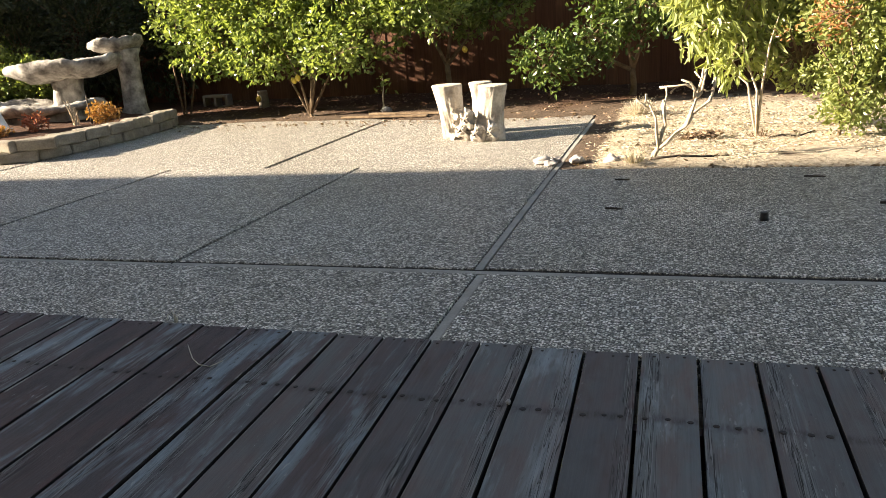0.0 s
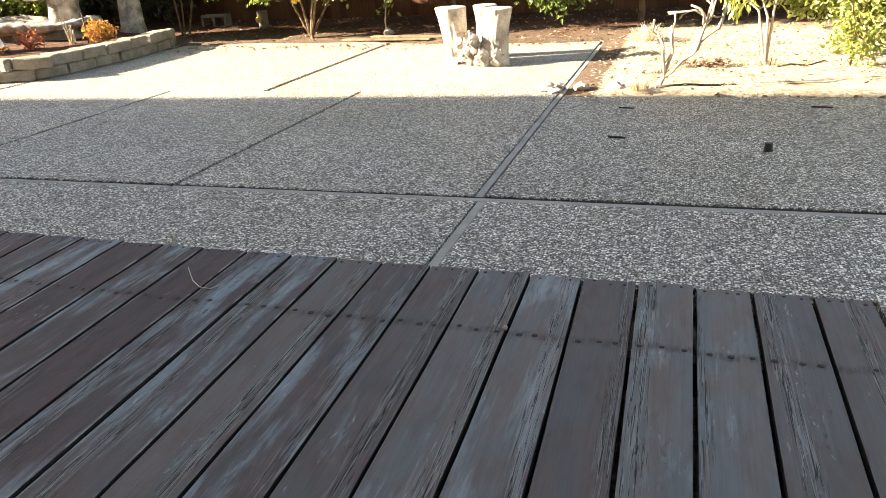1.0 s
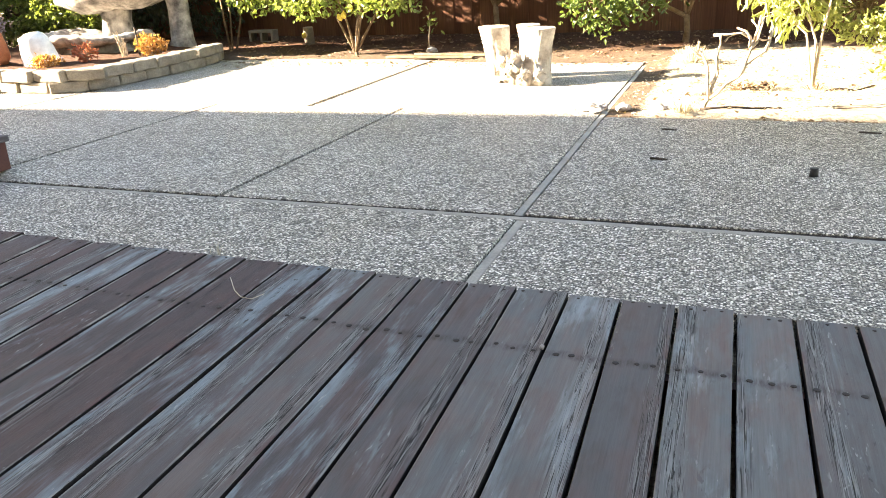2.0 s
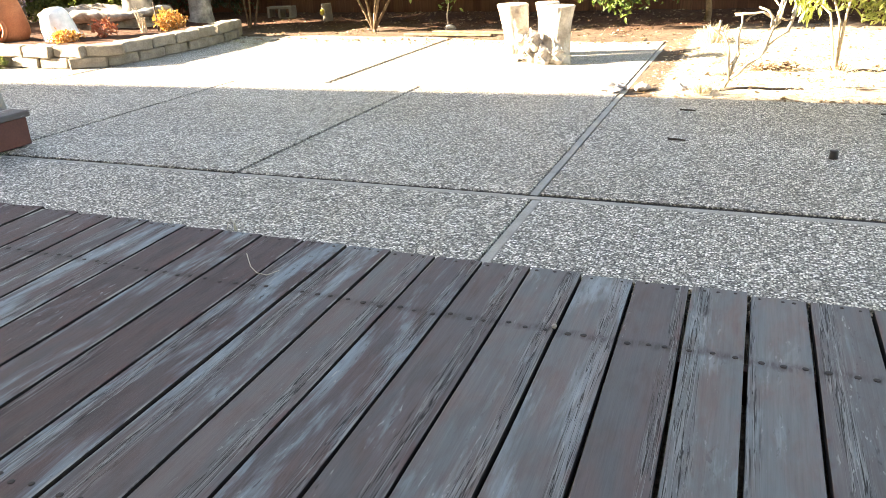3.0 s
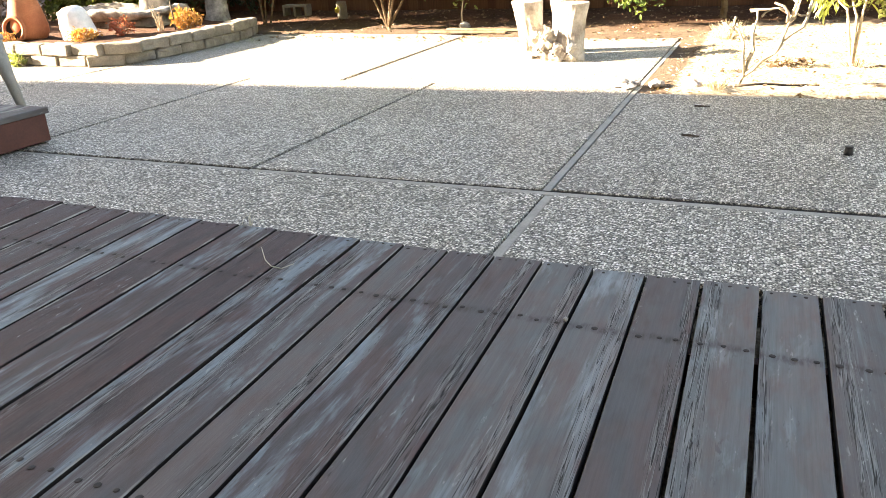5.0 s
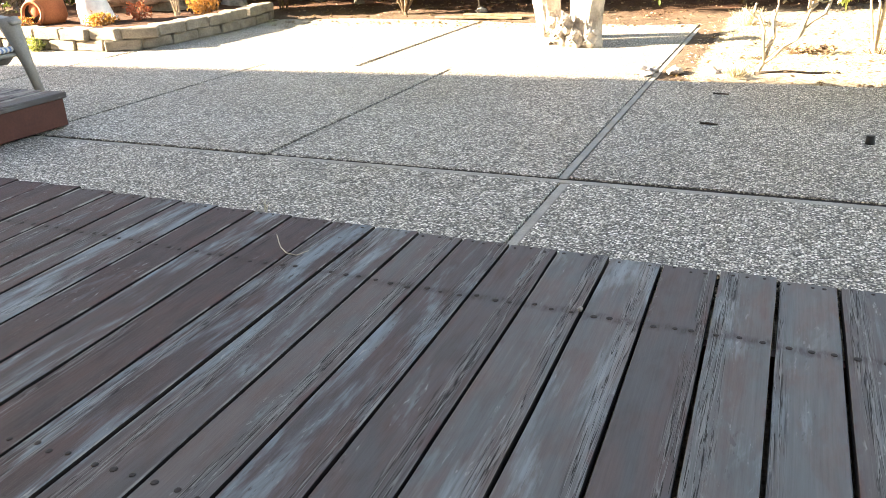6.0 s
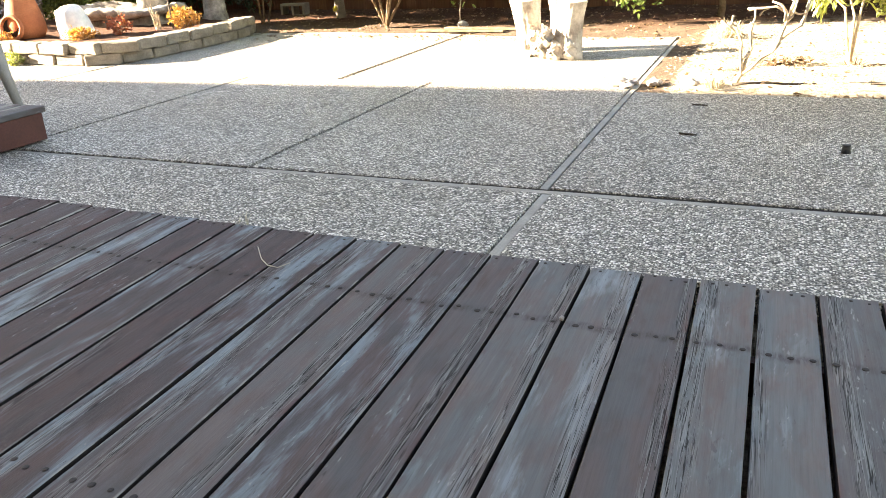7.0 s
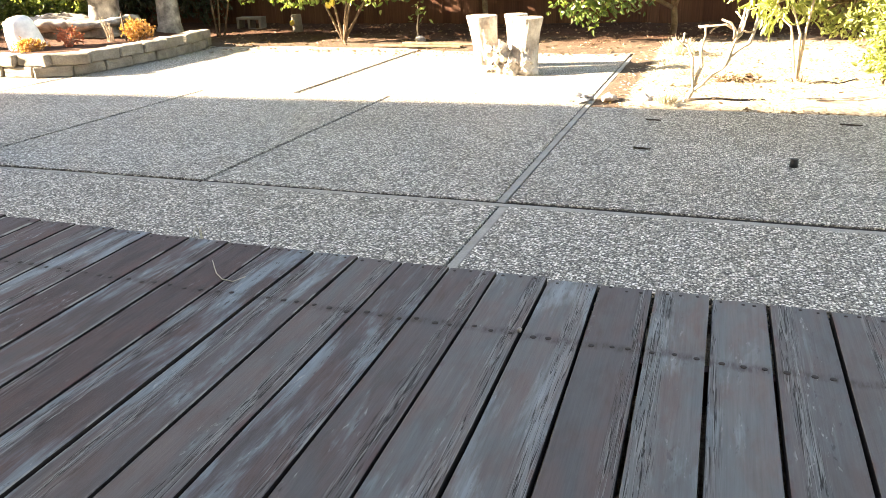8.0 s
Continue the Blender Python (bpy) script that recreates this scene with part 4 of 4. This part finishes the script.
tree("lemon_tree", "second lemon tree, sparser and darker, by the fence", (-2.2, 7.3, 0.05),
     [(-2.6, 7.3, 1.4), (-1.9, 7.3, 1.7), (-1.5, 7.2, 1.3)], 0.04, 0.5,
     [(-2.0, 7.4, 1.7, 1.1, 0.6, 0.9), (-1.5, 7.3, 1.25, 0.55, 0.4, 0.4)],
     5200, 0.08, 0.046, LEMON_LEAF, 28, 0.22, 2.6, spread=0.85)
tree("evergreen_shrub", "dark glossy evergreen shrub in front of the fence", (0.3, 7.1, 0.04),
     [(-0.6, 6.8, 0.8), (0.2, 7.0, 1.4), (0.9, 7.0, 1.2)], 0.04, 0.35,
     [(-0.66, 6.3, 0.62, 0.48, 0.45, 0.42), (-0.15, 6.35, 0.85, 0.55, 0.5, 0.5), (0.4, 6.45, 1.25, 0.75, 0.6, 0.6), (1.1, 6.6, 1.3, 0.8, 0.6, 0.70), (0.2, 7.3, 1.9, 1.2, 0.6, 0.6), (2.2, 7.1, 1.5, 0.9, 0.6, 1.0), (3.4, 7.0, 1.4, 0.9, 0.6, 1.1)],
     17000, 0.078, 0.043, DARK_LEAF, 22, 0.22, 2.5, spread=0.85)
tree("peach_tree", "young peach tree with long drooping yellow-green leaves", (1.52, 3.72, 0.0),
     [(1.2, 4.0, 1.0), (1.38, 3.85, 0.9), (1.68, 3.95, 1.0)], 0.019, 0.03,
     [(1.12, 4.0, 0.92, 0.30, 0.28, 0.32), (1.45, 4.15, 1.15, 0.40, 0.32, 0.45), (1.32, 3.9, 0.64, 0.24, 0.22, 0.22), (1.05, 4.1, 1.35, 0.45, 0.35, 0.40), (1.58, 4.05, 0.68, 0.22, 0.2, 0.22)],
     1900, 0.13, 0.036, PEACH_LEAF, 23, 0.12, 3.0, 1.1, 0.3, TWIG, spread=0.9)
tree("side_bush", "dense small-leaved yellow-green bush reaching the ground", (2.3, 4.4, 0.0),
     [(1.9, 4.3, 0.7), (2.4, 4.4, 1.1), (2.7, 4.2, 0.8)], 0.025, 0.15,
     [(1.90, 4.15, 0.64, 0.42, 0.42, 0.32), (2.25, 3.95, 0.80, 0.45, 0.45, 0.52), (2.22, 3.7, 0.30, 0.28, 0.32, 0.34), (2.62, 3.8, 0.85, 0.5, 0.45, 0.8), (2.3, 4.1, 1.3, 0.8, 0.45, 0.5)],
     18000, 0.055, 0.028, BUSH_LEAF, 24, 0.24, 3.6, 0.1, 0.45, BARK, "bush", spread=0.6)
tree("red_tipped_bush", "bush with red and orange leaf tips among others", (2.15, 3.75, 0.0),
     [(2.02, 3.6, 0.8), (2.1, 3.6, 1.0)], 0.015, 0.2, [(2.02, 3.6, 0.98, 0.20, 0.16, 0.26), (1.72, 3.75, 0.86, 0.12, 0.10, 0.10)],
     190, 0.05, 0.020, RED_LEAF, 25, 0.1, 4.0, 0.1, 0.2, BARK, "bush", spread=0.9)
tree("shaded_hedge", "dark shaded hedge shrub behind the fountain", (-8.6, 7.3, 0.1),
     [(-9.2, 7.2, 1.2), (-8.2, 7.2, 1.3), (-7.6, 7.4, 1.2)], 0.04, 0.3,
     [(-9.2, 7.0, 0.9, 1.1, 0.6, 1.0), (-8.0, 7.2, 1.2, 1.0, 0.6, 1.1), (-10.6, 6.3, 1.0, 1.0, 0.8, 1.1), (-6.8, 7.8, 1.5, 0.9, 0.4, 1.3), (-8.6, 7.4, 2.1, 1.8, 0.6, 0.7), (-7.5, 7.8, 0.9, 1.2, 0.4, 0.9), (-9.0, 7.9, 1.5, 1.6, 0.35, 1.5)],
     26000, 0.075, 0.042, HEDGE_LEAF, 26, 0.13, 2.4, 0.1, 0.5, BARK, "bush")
# no visible hedge here: added to keep low sun off the fence
tree("unseen_hedge", "added unseen tall hedge placed to shade the fence", (-12.6, 4.8, 0.0),
     [(-12.8, 4.6, 1.6), (-12.4, 5.4, 1.8), (-12.6, 4.0, 1.5)], 0.06, 0.4,
     [(-12.8, 3.4, 0.95, 1.0, 1.3, 0.95), (-12.4, 5.2, 0.95, 1.0, 1.3, 0.95), (-11.8, 7.3, 1.9, 1.1, 1.0, 2.0), (-10.8, 7.9, 1.9, 0.9, 0.35, 1.9)],
     20000, 0.10, 0.06, DARK_LEAF, 29, 0.1, 2.0, 0.1, 0.6, BARK, "hedge")
# added out of view, to cast shade over the fountain side
tree("shade_tree", "added unseen dark-leaved tree placed to cast shade by the fountain", (-9.7, 6.0, 0.12),
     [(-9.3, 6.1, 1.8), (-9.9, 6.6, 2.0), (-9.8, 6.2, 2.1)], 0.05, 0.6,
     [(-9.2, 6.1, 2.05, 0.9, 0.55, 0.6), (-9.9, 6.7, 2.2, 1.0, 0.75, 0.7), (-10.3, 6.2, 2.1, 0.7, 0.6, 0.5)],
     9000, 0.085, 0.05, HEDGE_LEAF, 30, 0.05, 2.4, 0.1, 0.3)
tree("leafy_shrub", "sunlit green shrub behind the fountain basins", (-9.0, 6.45, 0.12),
     [(-9.6, 6.4, 0.7), (-8.8, 6.4, 0.8), (-8.2, 6.5, 0.6)], 0.02, 0.1,
     [(-9.7, 6.35, 0.62, 0.6, 0.4, 0.5), (-8.95, 6.4, 0.68, 0.6, 0.4, 0.55), (-8.3, 6.5, 0.6, 0.45, 0.35, 0.45)],
     6500, 0.07, 0.04, LEMON_LEAF, 32, 0.15, 4.0, 0.1, 0.45, BARK, "bush", spread=0.85)
tree("purple_bush", "low pale purple-leaved shrub behind the chiminea", (-9.4, 5.6, 0.15),
     [(-9.6, 5.6, 0.5), (-9.2, 5.6, 0.5)], 0.015, 0.1, [(-9.65, 5.4, 0.52, 0.65, 0.4, 0.42), (-10.3, 5.2, 0.6, 0.6, 0.4, 0.5)],
     3800, 0.06, 0.038, PURPLE_LEAF, 27, 0.12, 4.0, 0.1, 0.4, BARK, "bush")


def build_bare_shrub():
    th = thing("bare_shrub", "leafless pale shrub with knobbly cut branches", "shrub", pose(0.68, 2.70, 0.0))
    for pts, r in (
        (((0.004, 0.000, -0.013), (0.040, 0.012, 0.064), (0.069, -0.012, 0.106)), (0.018, 0.015, 0.014)),
        (((0.068, 0.000, 0.100), (0.058, -0.024, 0.228), (0.045, 0.012, 0.322), (0.020, -0.012, 0.407), (-0.014, 0.024, 0.463)), (0.012, 0.011, 0.010, 0.009, 0.008)),
        (((0.020, 0.000, 0.399), (-0.034, 0.000, 0.434), (-0.088, -0.024, 0.478)), (0.008, 0.008, 0.008)),
        (((-0.026, 0.000, 0.434), (-0.030, 0.024, 0.467), (-0.022, 0.000, 0.501)), (0.008, 0.007, 0.009)),
        (((0.068, 0.000, 0.100), (0.095, -0.012, 0.202), (0.115, 0.024, 0.278), (0.118, 0.000, 0.345), (0.105, -0.024, 0.404), (0.120, 0.012, 0.487), (0.123, -0.012, 0.557)), (0.012, 0.012, 0.012, 0.011, 0.010, 0.009, 0.008)),
        (((0.110, 0.000, 0.379), (0.093, 0.012, 0.421), (0.100, -0.012, 0.459)), (0.009, 0.008, 0.007)),
        (((0.058, 0.000, 0.211), (0.083, -0.024, 0.211), (0.107, 0.012, 0.253)), (0.008, 0.009, 0.008)),
        (((0.079, 0.000, 0.555), (0.183, 0.000, 0.563), (0.259, -0.024, 0.568), (0.315, 0.012, 0.533)), (0.011, 0.009, 0.009, 0.010)),
        (((0.148, 0.000, 0.511), (0.172, 0.024, 0.531), (0.208, 0.000, 0.554)), (0.009, 0.006, 0.005)),
        (((0.068, 0.000, 0.100), (0.129, -0.012, 0.141), (0.189, 0.024, 0.208), (0.257, 0.000, 0.266), (0.292, -0.024, 0.332), (0.311, 0.012, 0.385), (0.329, -0.012, 0.459), (0.351, 0.024, 0.528), (0.365, 0.000, 0.600), (0.370, -0.024, 0.689)), (0.013, 0.013, 0.013, 0.013, 0.013, 0.012, 0.012, 0.011, 0.009, 0.006)),
        (((0.299, 0.000, 0.348), (0.366, 0.012, 0.392), (0.424, -0.012, 0.443), (0.449, 0.024, 0.516), (0.462, 0.000, 0.616)), (0.012, 0.012, 0.011, 0.010, 0.007)),
        (((0.321, 0.000, 0.471), (0.323, -0.024, 0.529), (0.299, 0.012, 0.570), (0.226, -0.012, 0.606)), (0.010, 0.010, 0.009, 0.006)),
        (((0.329, 0.000, 0.455), (0.363, 0.000, 0.503), (0.381, -0.024, 0.591), (0.398, 0.012, 0.671)), (0.009, 0.009, 0.008, 0.006)),
        (((0.355, 0.000, 0.527), (0.402, 0.024, 0.509), (0.449, 0.000, 0.524)), (0.006, 0.005, 0.004)),
        (((0.385, 0.000, 0.559), (0.361, -0.012, 0.600), (0.320, 0.024, 0.651)), (0.007, 0.006, 0.005)),
        (((0.250, 0.000, 0.429), (0.266, 0.012, 0.436), (0.297, -0.012, 0.439)), (0.008, 0.006, 0.005)),
        (((0.257, 0.000, 0.266), (0.288, -0.024, 0.298), (0.304, 0.012, 0.327)), (0.010, 0.009, 0.006)),
    ):
        v, f = tube(pts, [1.08 * q for q in r], 7)
        piece("branch", rough(rough(v, 0.012, 14), 0.011, 40), f, TWIG, th, "", True)


build_bare_shrub()


def build_lemons():
    rng = np.random.default_rng(31)
    v, f = lathe([(0.004, -0.047), (0.012, -0.042), (0.027, -0.030), (0.036, -0.008), (0.036, 0.010), (0.026, 0.030), (0.012, 0.041), (0.006, 0.050)], 14)
    me = mesh_of("lemon", v, f, LEMON_SKIN, True)
    for x, y, z in ((-3.92, 6.05, 0.50), (-3.86, 6.05, 0.53), (-4.25, 6.1, 0.78), (-5.1, 6.2, 0.95), (-1.75, 6.6, 0.75), (-4.98, 6.95, 0.20), (-3.75, 6.02, 0.62)):
        ob = tagged(new("lemon", me), "ripe yellow lemon hanging on the lemon tree", "lemon", "lemons")
        ob.matrix_basis = pose(x, y, z, rng.uniform(-25, 25), rng.uniform(-25, 25), 0)


build_lemons()


# ---- things along the back edge ----
def build_cinder_block():
    """A hollow two-core block, lying so that its cores show."""
    w, h, d = 0.40, 0.20, 0.20
    bm = bmesh.new()
    xs, zs = [-w / 2, -w / 2 + 0.035, -0.018, 0.018, w / 2 - 0.035, w / 2], [0, 0.035, h - 0.035, h]
    grid = [[[bm.verts.new((x, y, z)) for z in zs] for x in xs] for y in (-d / 2, d / 2)]
    hole = {(1, 1), (3, 1)}
    for i in range(5):
        for k in range(3):
            if (i, k) in hole:
                for (a, b) in (((i, k), (i + 1, k)), ((i + 1, k), (i + 1, k + 1)), ((i + 1, k + 1), (i, k + 1)), ((i, k + 1), (i, k))):
                    bm.faces.new((grid[0][a[0]][a[1]], grid[1][a[0]][a[1]], grid[1][b[0]][b[1]], grid[0][b[0]][b[1]]))
                continue
            bm.faces.new((grid[0][i][k], grid[0][i + 1][k], grid[0][i + 1][k + 1], grid[0][i][k + 1]))
            bm.faces.new((grid[1][i][k], grid[1][i][k + 1], grid[1][i + 1][k + 1], grid[1][i + 1][k]))
    ring = [(i, 0) for i in range(6)] + [(5, k) for k in range(1, 4)] + [(i, 3) for i in range(4, -1, -1)] + [(0, k) for k in (2, 1)]
    for a, b in zip(ring, ring[1:] + ring[:1]):
        bm.faces.new((grid[0][a[0]][a[1]], grid[1][a[0]][a[1]], grid[1][b[0]][b[1]], grid[0][b[0]][b[1]]))
    bmesh.ops.recalc_face_normals(bm, faces=bm.faces[:])
    v, f = out_of(bm)
    ob = piece("cinder_block", v, f, CEMENT, at=pose(-6.0, 7.5, 0.04, 0, 0, 6))
    tagged(ob, "grey hollow two-core concrete block on the mulch", "block")


def build_post_stub():
    v, f = lathe([(0.075, 0.0), (0.075, 0.26), (0.07, 0.275), (0.05, 0.275), (0.05, 0.1)], 18)
    ob = piece("pipe_stub", rough(v, 0.004, 8), f, CEMENT, at=pose(-5.0, 7.15, 0.03, 2, -3, 0), smooth=True)
    tagged(ob, "short pale cement pipe standing in the mulch", "pipe")


def build_edge_planks():
    for x0, y0, x1, y1, z in ((-3.2, 5.86, -2.05, 5.80, 0.02), (-2.9, 6.05, -1.75, 5.93, 0.03)):
        d = math.degrees(math.atan2(y1 - y0, x1 - x0))
        ln = math.hypot(x1 - x0, y1 - y0)
        v, f = box(0, ln, -0.045, 0.045, 0, 0.022, 0.004, 1)
        ob = piece("plank", rough(v, 0.004, 5), f, BARK, at=pose(x0, y0, z, 0, 0, d))
        tagged(ob, "weathered grey plank lying along the mulch edge", "plank", "planks in the mulch")


def build_seedling():
    rng = np.random.default_rng(41)
    th = thing("seedling", "small pale seedling with a few leaves", "plant", pose(-2.85, 6.45, 0.03))
    p = np.array([[0.02, 0, 0.3], [0.06, 0, 0.36], [-0.05, 0, 0.33], [0.03, 0.03, 0.42], [-0.02, 0, 0.46], [0.09, 0, 0.28], [-0.07, 0, 0.25], [0.0, -0.03, 0.38]] * 3) + rng.normal(0, 0.03, (24, 3))
    v, f = tube([(0, 0, -0.02), (-0.015, 0, 0.15), (0.01, 0, 0.32), (0.0, 0, 0.45)], [0.012, 0.011, 0.007, 0.003], 6)
    piece("stem", v, f, TWIG, th)
    v, f = leaf_mesh(p, p - np.array([0, 0, 0.3]), 0.08, 0.035, rng)
    piece("leaves", v, f, LEMON_LEAF, th)


build_cinder_block()
build_post_stub()
build_edge_planks()
build_seedling()


# ---- small things of the side bed ----
def grass_tuft(x, y, r, h, count, seed, material, label):
    rng = np.random.default_rng(seed)
    a, d = rng.uniform(0, 6.283, count), r * rng.random(count) ** 0.7
    p = np.stack([x + d * np.cos(a) * 0.5, y + d * np.sin(a) * 0.5, np.full(count, ground_height(x, y) - 0.01)], 1)
    w = np.stack([np.cos(a) * d / r, np.sin(a) * d / r, rng.uniform(0.8, 1.6, count)], 1)
    v, f = leaf_mesh(p, w, h, 0.006, rng, spread=0.25)
    tagged(piece("grass_tuft", v, f, material), label, "grass")


grass_tuft(0.47, 5.30, 0.12, 0.20, 170, 61, STRAW, "pale dry grass tuft growing in the straw")
grass_tuft(0.57, 2.62, 0.12, 0.10, 110, 62, STRAW, "dry broken grass at the foot of the bare shrub")
grass_tuft(1.55, 3.72, 0.10, 0.09, 60, 63, LITTER, "brown dry weeds round the foot of the peach tree")


def build_fallen_branch(pts, r, label):
    v, f = tube([(x, y, ground_height(x, y) + r * 0.7) for x, y in pts], [r] * (len(pts) - 1) + [r * 0.5], 6)
    tagged(piece("fallen_branch", rough(rough(v, 0.012, 6), 0.005, 30), f, STICK, smooth=True), label, "branch")


build_fallen_branch([(0.70, 2.69), (0.80, 2.73), (0.93, 2.79), (1.06, 2.80), (1.18, 2.81), (1.27, 2.79)], 0.010, "dark thin fallen branch lying on the straw")
build_fallen_branch([(1.60, 3.66), (1.72, 3.74), (1.86, 3.80), (2.0, 3.95)], 0.009, "dark fallen twig below the peach tree")


# ---- loose things on the patio ----
def rock(x, y, z, r, seed, label):
    bm = bmesh.new()
    bmesh.ops.create_icosphere(bm, subdivisions=3, radius=r)
    v, f = out_of(bm)
    v = rough(rough(v, r * 0.45, 1.2 / r, seed), r * 0.15, 4 / r, seed)
    ob = piece("rock", [(a, b, c * 0.6) for a, b, c in v], f, ROCK, at=pose(x, y, z), smooth=True)
    tagged(ob, label, "rock", "pale rocks at the bed corner")


for i, (x, y, r) in enumerate(((-0.13, 2.68, 0.065), (-0.05, 2.60, 0.05), (0.13, 2.74, 0.06), (-0.02, 2.74, 0.04), (0.40, 2.70, 0.06), (0.48, 2.74, 0.045))):
    rock(x, y, 0.02, r, i * 3.1, "pale lumpy rock at the corner of the bed")


rock(-2.80, 6.38, 0.05, 0.07, 33, "pale rock lying beside the seedling")


def build_pot():
    v, f = lathe([(0.018, 0.0), (0.030, 0.001), (0.025, 0.040), (0.023, 0.046), (0.027, 0.048), (0.027, 0.055), (0.016, 0.057)], 20)
    tagged(piece("nursery_pot", v, f, BLACK, at=pose(1.345, 0.975, 0.0) @ Matrix.Scale(0.80, 4), smooth=True), "small black plastic pot upside down on concrete", "pot")


def stick(x, y, length, angle, r=0.009):
    v, f = tube([(-length / 2, 0, r), (-length * 0.1, 0.006, r), (length / 2, -0.004, r)], [r, r * 1.1, r * 0.7], 6)
    tagged(piece("stick", rough(v, 0.003, 30), f, STICK, at=pose(x, y, 0.0, 0, 0, angle)), "short dark stick lying on the patio", "stick", "sticks on the patio")


build_pot()
stick(0.54, 1.20, 0.10, -6, 0.007)
stick(0.53, 2.03, 0.10, -4, 0.006)
stick(2.05, 1.35, 0.14, -8)
stick(1.75, 2.1, 0.13, -4, 0.006)


# ---- low resin chair behind the platform ----
def build_chair():
    c = thing("patio_chair", "low white resin patio chair with a striped cushion", "chair", pose(-4.65, 0.56, 0.0, 0, 0, 0))
    # it faces +x; half width 0.27 in y
    for s, nm in ((-1, "arm"), (1, "arm")):
        y = 0.27 * s
        v, f = box(-0.42, 0.30, y - 0.05, y + 0.05, 0.585, 0.625, 0.012, 3)
        v = [(x, b, z - 0.10 * max(0, (x - 0.22) / 0.08) ** 2 * 0.3) for x, b, z in v]
        piece(nm, v, f, RESIN, c, "", True)
    for s in (-1, 1):
        y = 0.27 * s
        v, f = tube([(0.20, y, 0.60), (0.235, y, 0.50), (0.30, y * 1.02, 0.28), (0.37, y * 1.05, 0.0)], [0.080, 0.066, 0.042, 0.030], 8)
        piece("leg", v, f, RESIN, c, "", True)
        v, f = tube([(-0.36, y, 0.59), (-0.40, y, 0.30), (-0.46, y * 1.05, 0.0)], [0.045, 0.035, 0.026], 8)
        piece("leg", v, f, RESIN, c, "", True)
    v, f = box(-0.34, 0.26, -0.25, 0.25, 0.31, 0.34, 0.01, 3)
    piece("seat", [(x, y, z + 0.05 * (x + 0.3)) for x, y, z in v], f, RESIN, c)
    for s in (-1, 1):
        pts = [(-0.38, 0.265 * s, 0.27), (-0.15, 0.275 * s, 0.27), (0.06, 0.28 * s, 0.30), (0.19, 0.28 * s, 0.40), (0.23, 0.275 * s, 0.50)]
        v, f = tube(pts, [0.030, 0.034, 0.038, 0.040, 0.036], 8)
        piece("side_rail", v, f, RESIN, c, "", True)
    v, f = box(-0.40, -0.36, -0.26, 0.26, 0.34, 0.96, 0.012, 3)
    piece("backrest", [(x - 0.3 * (z - 0.22), y, z) for x, y, z in v], f, RESIN, c)
    v, f = box(-0.30, 0.26, -0.235, 0.235, 0.345, 0.385, 0.015, 4)
    piece("cushion", rough([(x, y, z + 0.05 * (x + 0.3)) for x, y, z in v], 0.006, 8), f, CUSHION, c, "blue and white striped cushion", True)


build_chair()


# ---- litter on the soil ----
def scatter(name, label, region, count, length, width, material, seed, keep=None, lift=0.012):
    rng = np.random.default_rng(seed)
    pts = []
    while len(pts) < count:
        x, y = rng.uniform(region[0], region[1]), rng.uniform(region[2], region[3])
        if keep and not keep(x, y, rng.random()):
            continue
        g = ground_height(x, y)
        pts.append((x, y, (0.0 if g < -0.1 else g) + rng.uniform(0.003, lift)))
    p = np.array(pts)
    a = rng.uniform(0, 6.283, count)
    d = np.stack([np.cos(a), np.sin(a), rng.normal(0, 0.12, count)], 1)
    v, f = leaf_mesh(p, d, length, width, rng, spread=0.05)
    tagged(piece(name, v, f, material), label, "litter", kind="stuff")


scatter("straw_litter", "pale dry straw and chips over the side bed", (0.1, 4.5, 2.46, 6.0), 22000, 0.032, 0.0055, STRAW, 51, lambda x, y, r: (x > 0.27 or r < 0.12) and noise.noise(Vector((x * 1.3, y * 1.3, 7))) > -0.3)
scatter("fallen_leaves", "brown dry fallen leaves on the mulch", (-6.0, 4.5, 5.3, 8.2), 1500, 0.045, 0.022, LITTER, 52, lambda x, y, r: y > edge_back(x) - 0.12 or (x > 0.1 and r < 0.6))
scatter("fallen_leaves", "dry leaves scattered over the side bed", (0.1, 4.5, 2.46, 5.6), 450, 0.045, 0.024, LITTER, 53)
scatter("fallen_leaves", "a few dry leaves strewn on the patio edge", (-5.2, 0.0, 5.0, 5.6), 260, 0.04, 0.02, LITTER, 54, lambda x, y, r: r < (y - 5.0) * 1.6)
scatter("leaf_pile", "small heap of brown leaves on the straw", (0.93, 1.22, 3.60, 3.80), 190, 0.045, 0.024, LITTER, 55, lift=0.05)
scatter("leaf_pile", "brown leaf litter gathered along the bed's front edge", (1.12, 2.9, 2.46, 2.60), 240, 0.04, 0.02, LITTER, 56, lift=0.02)
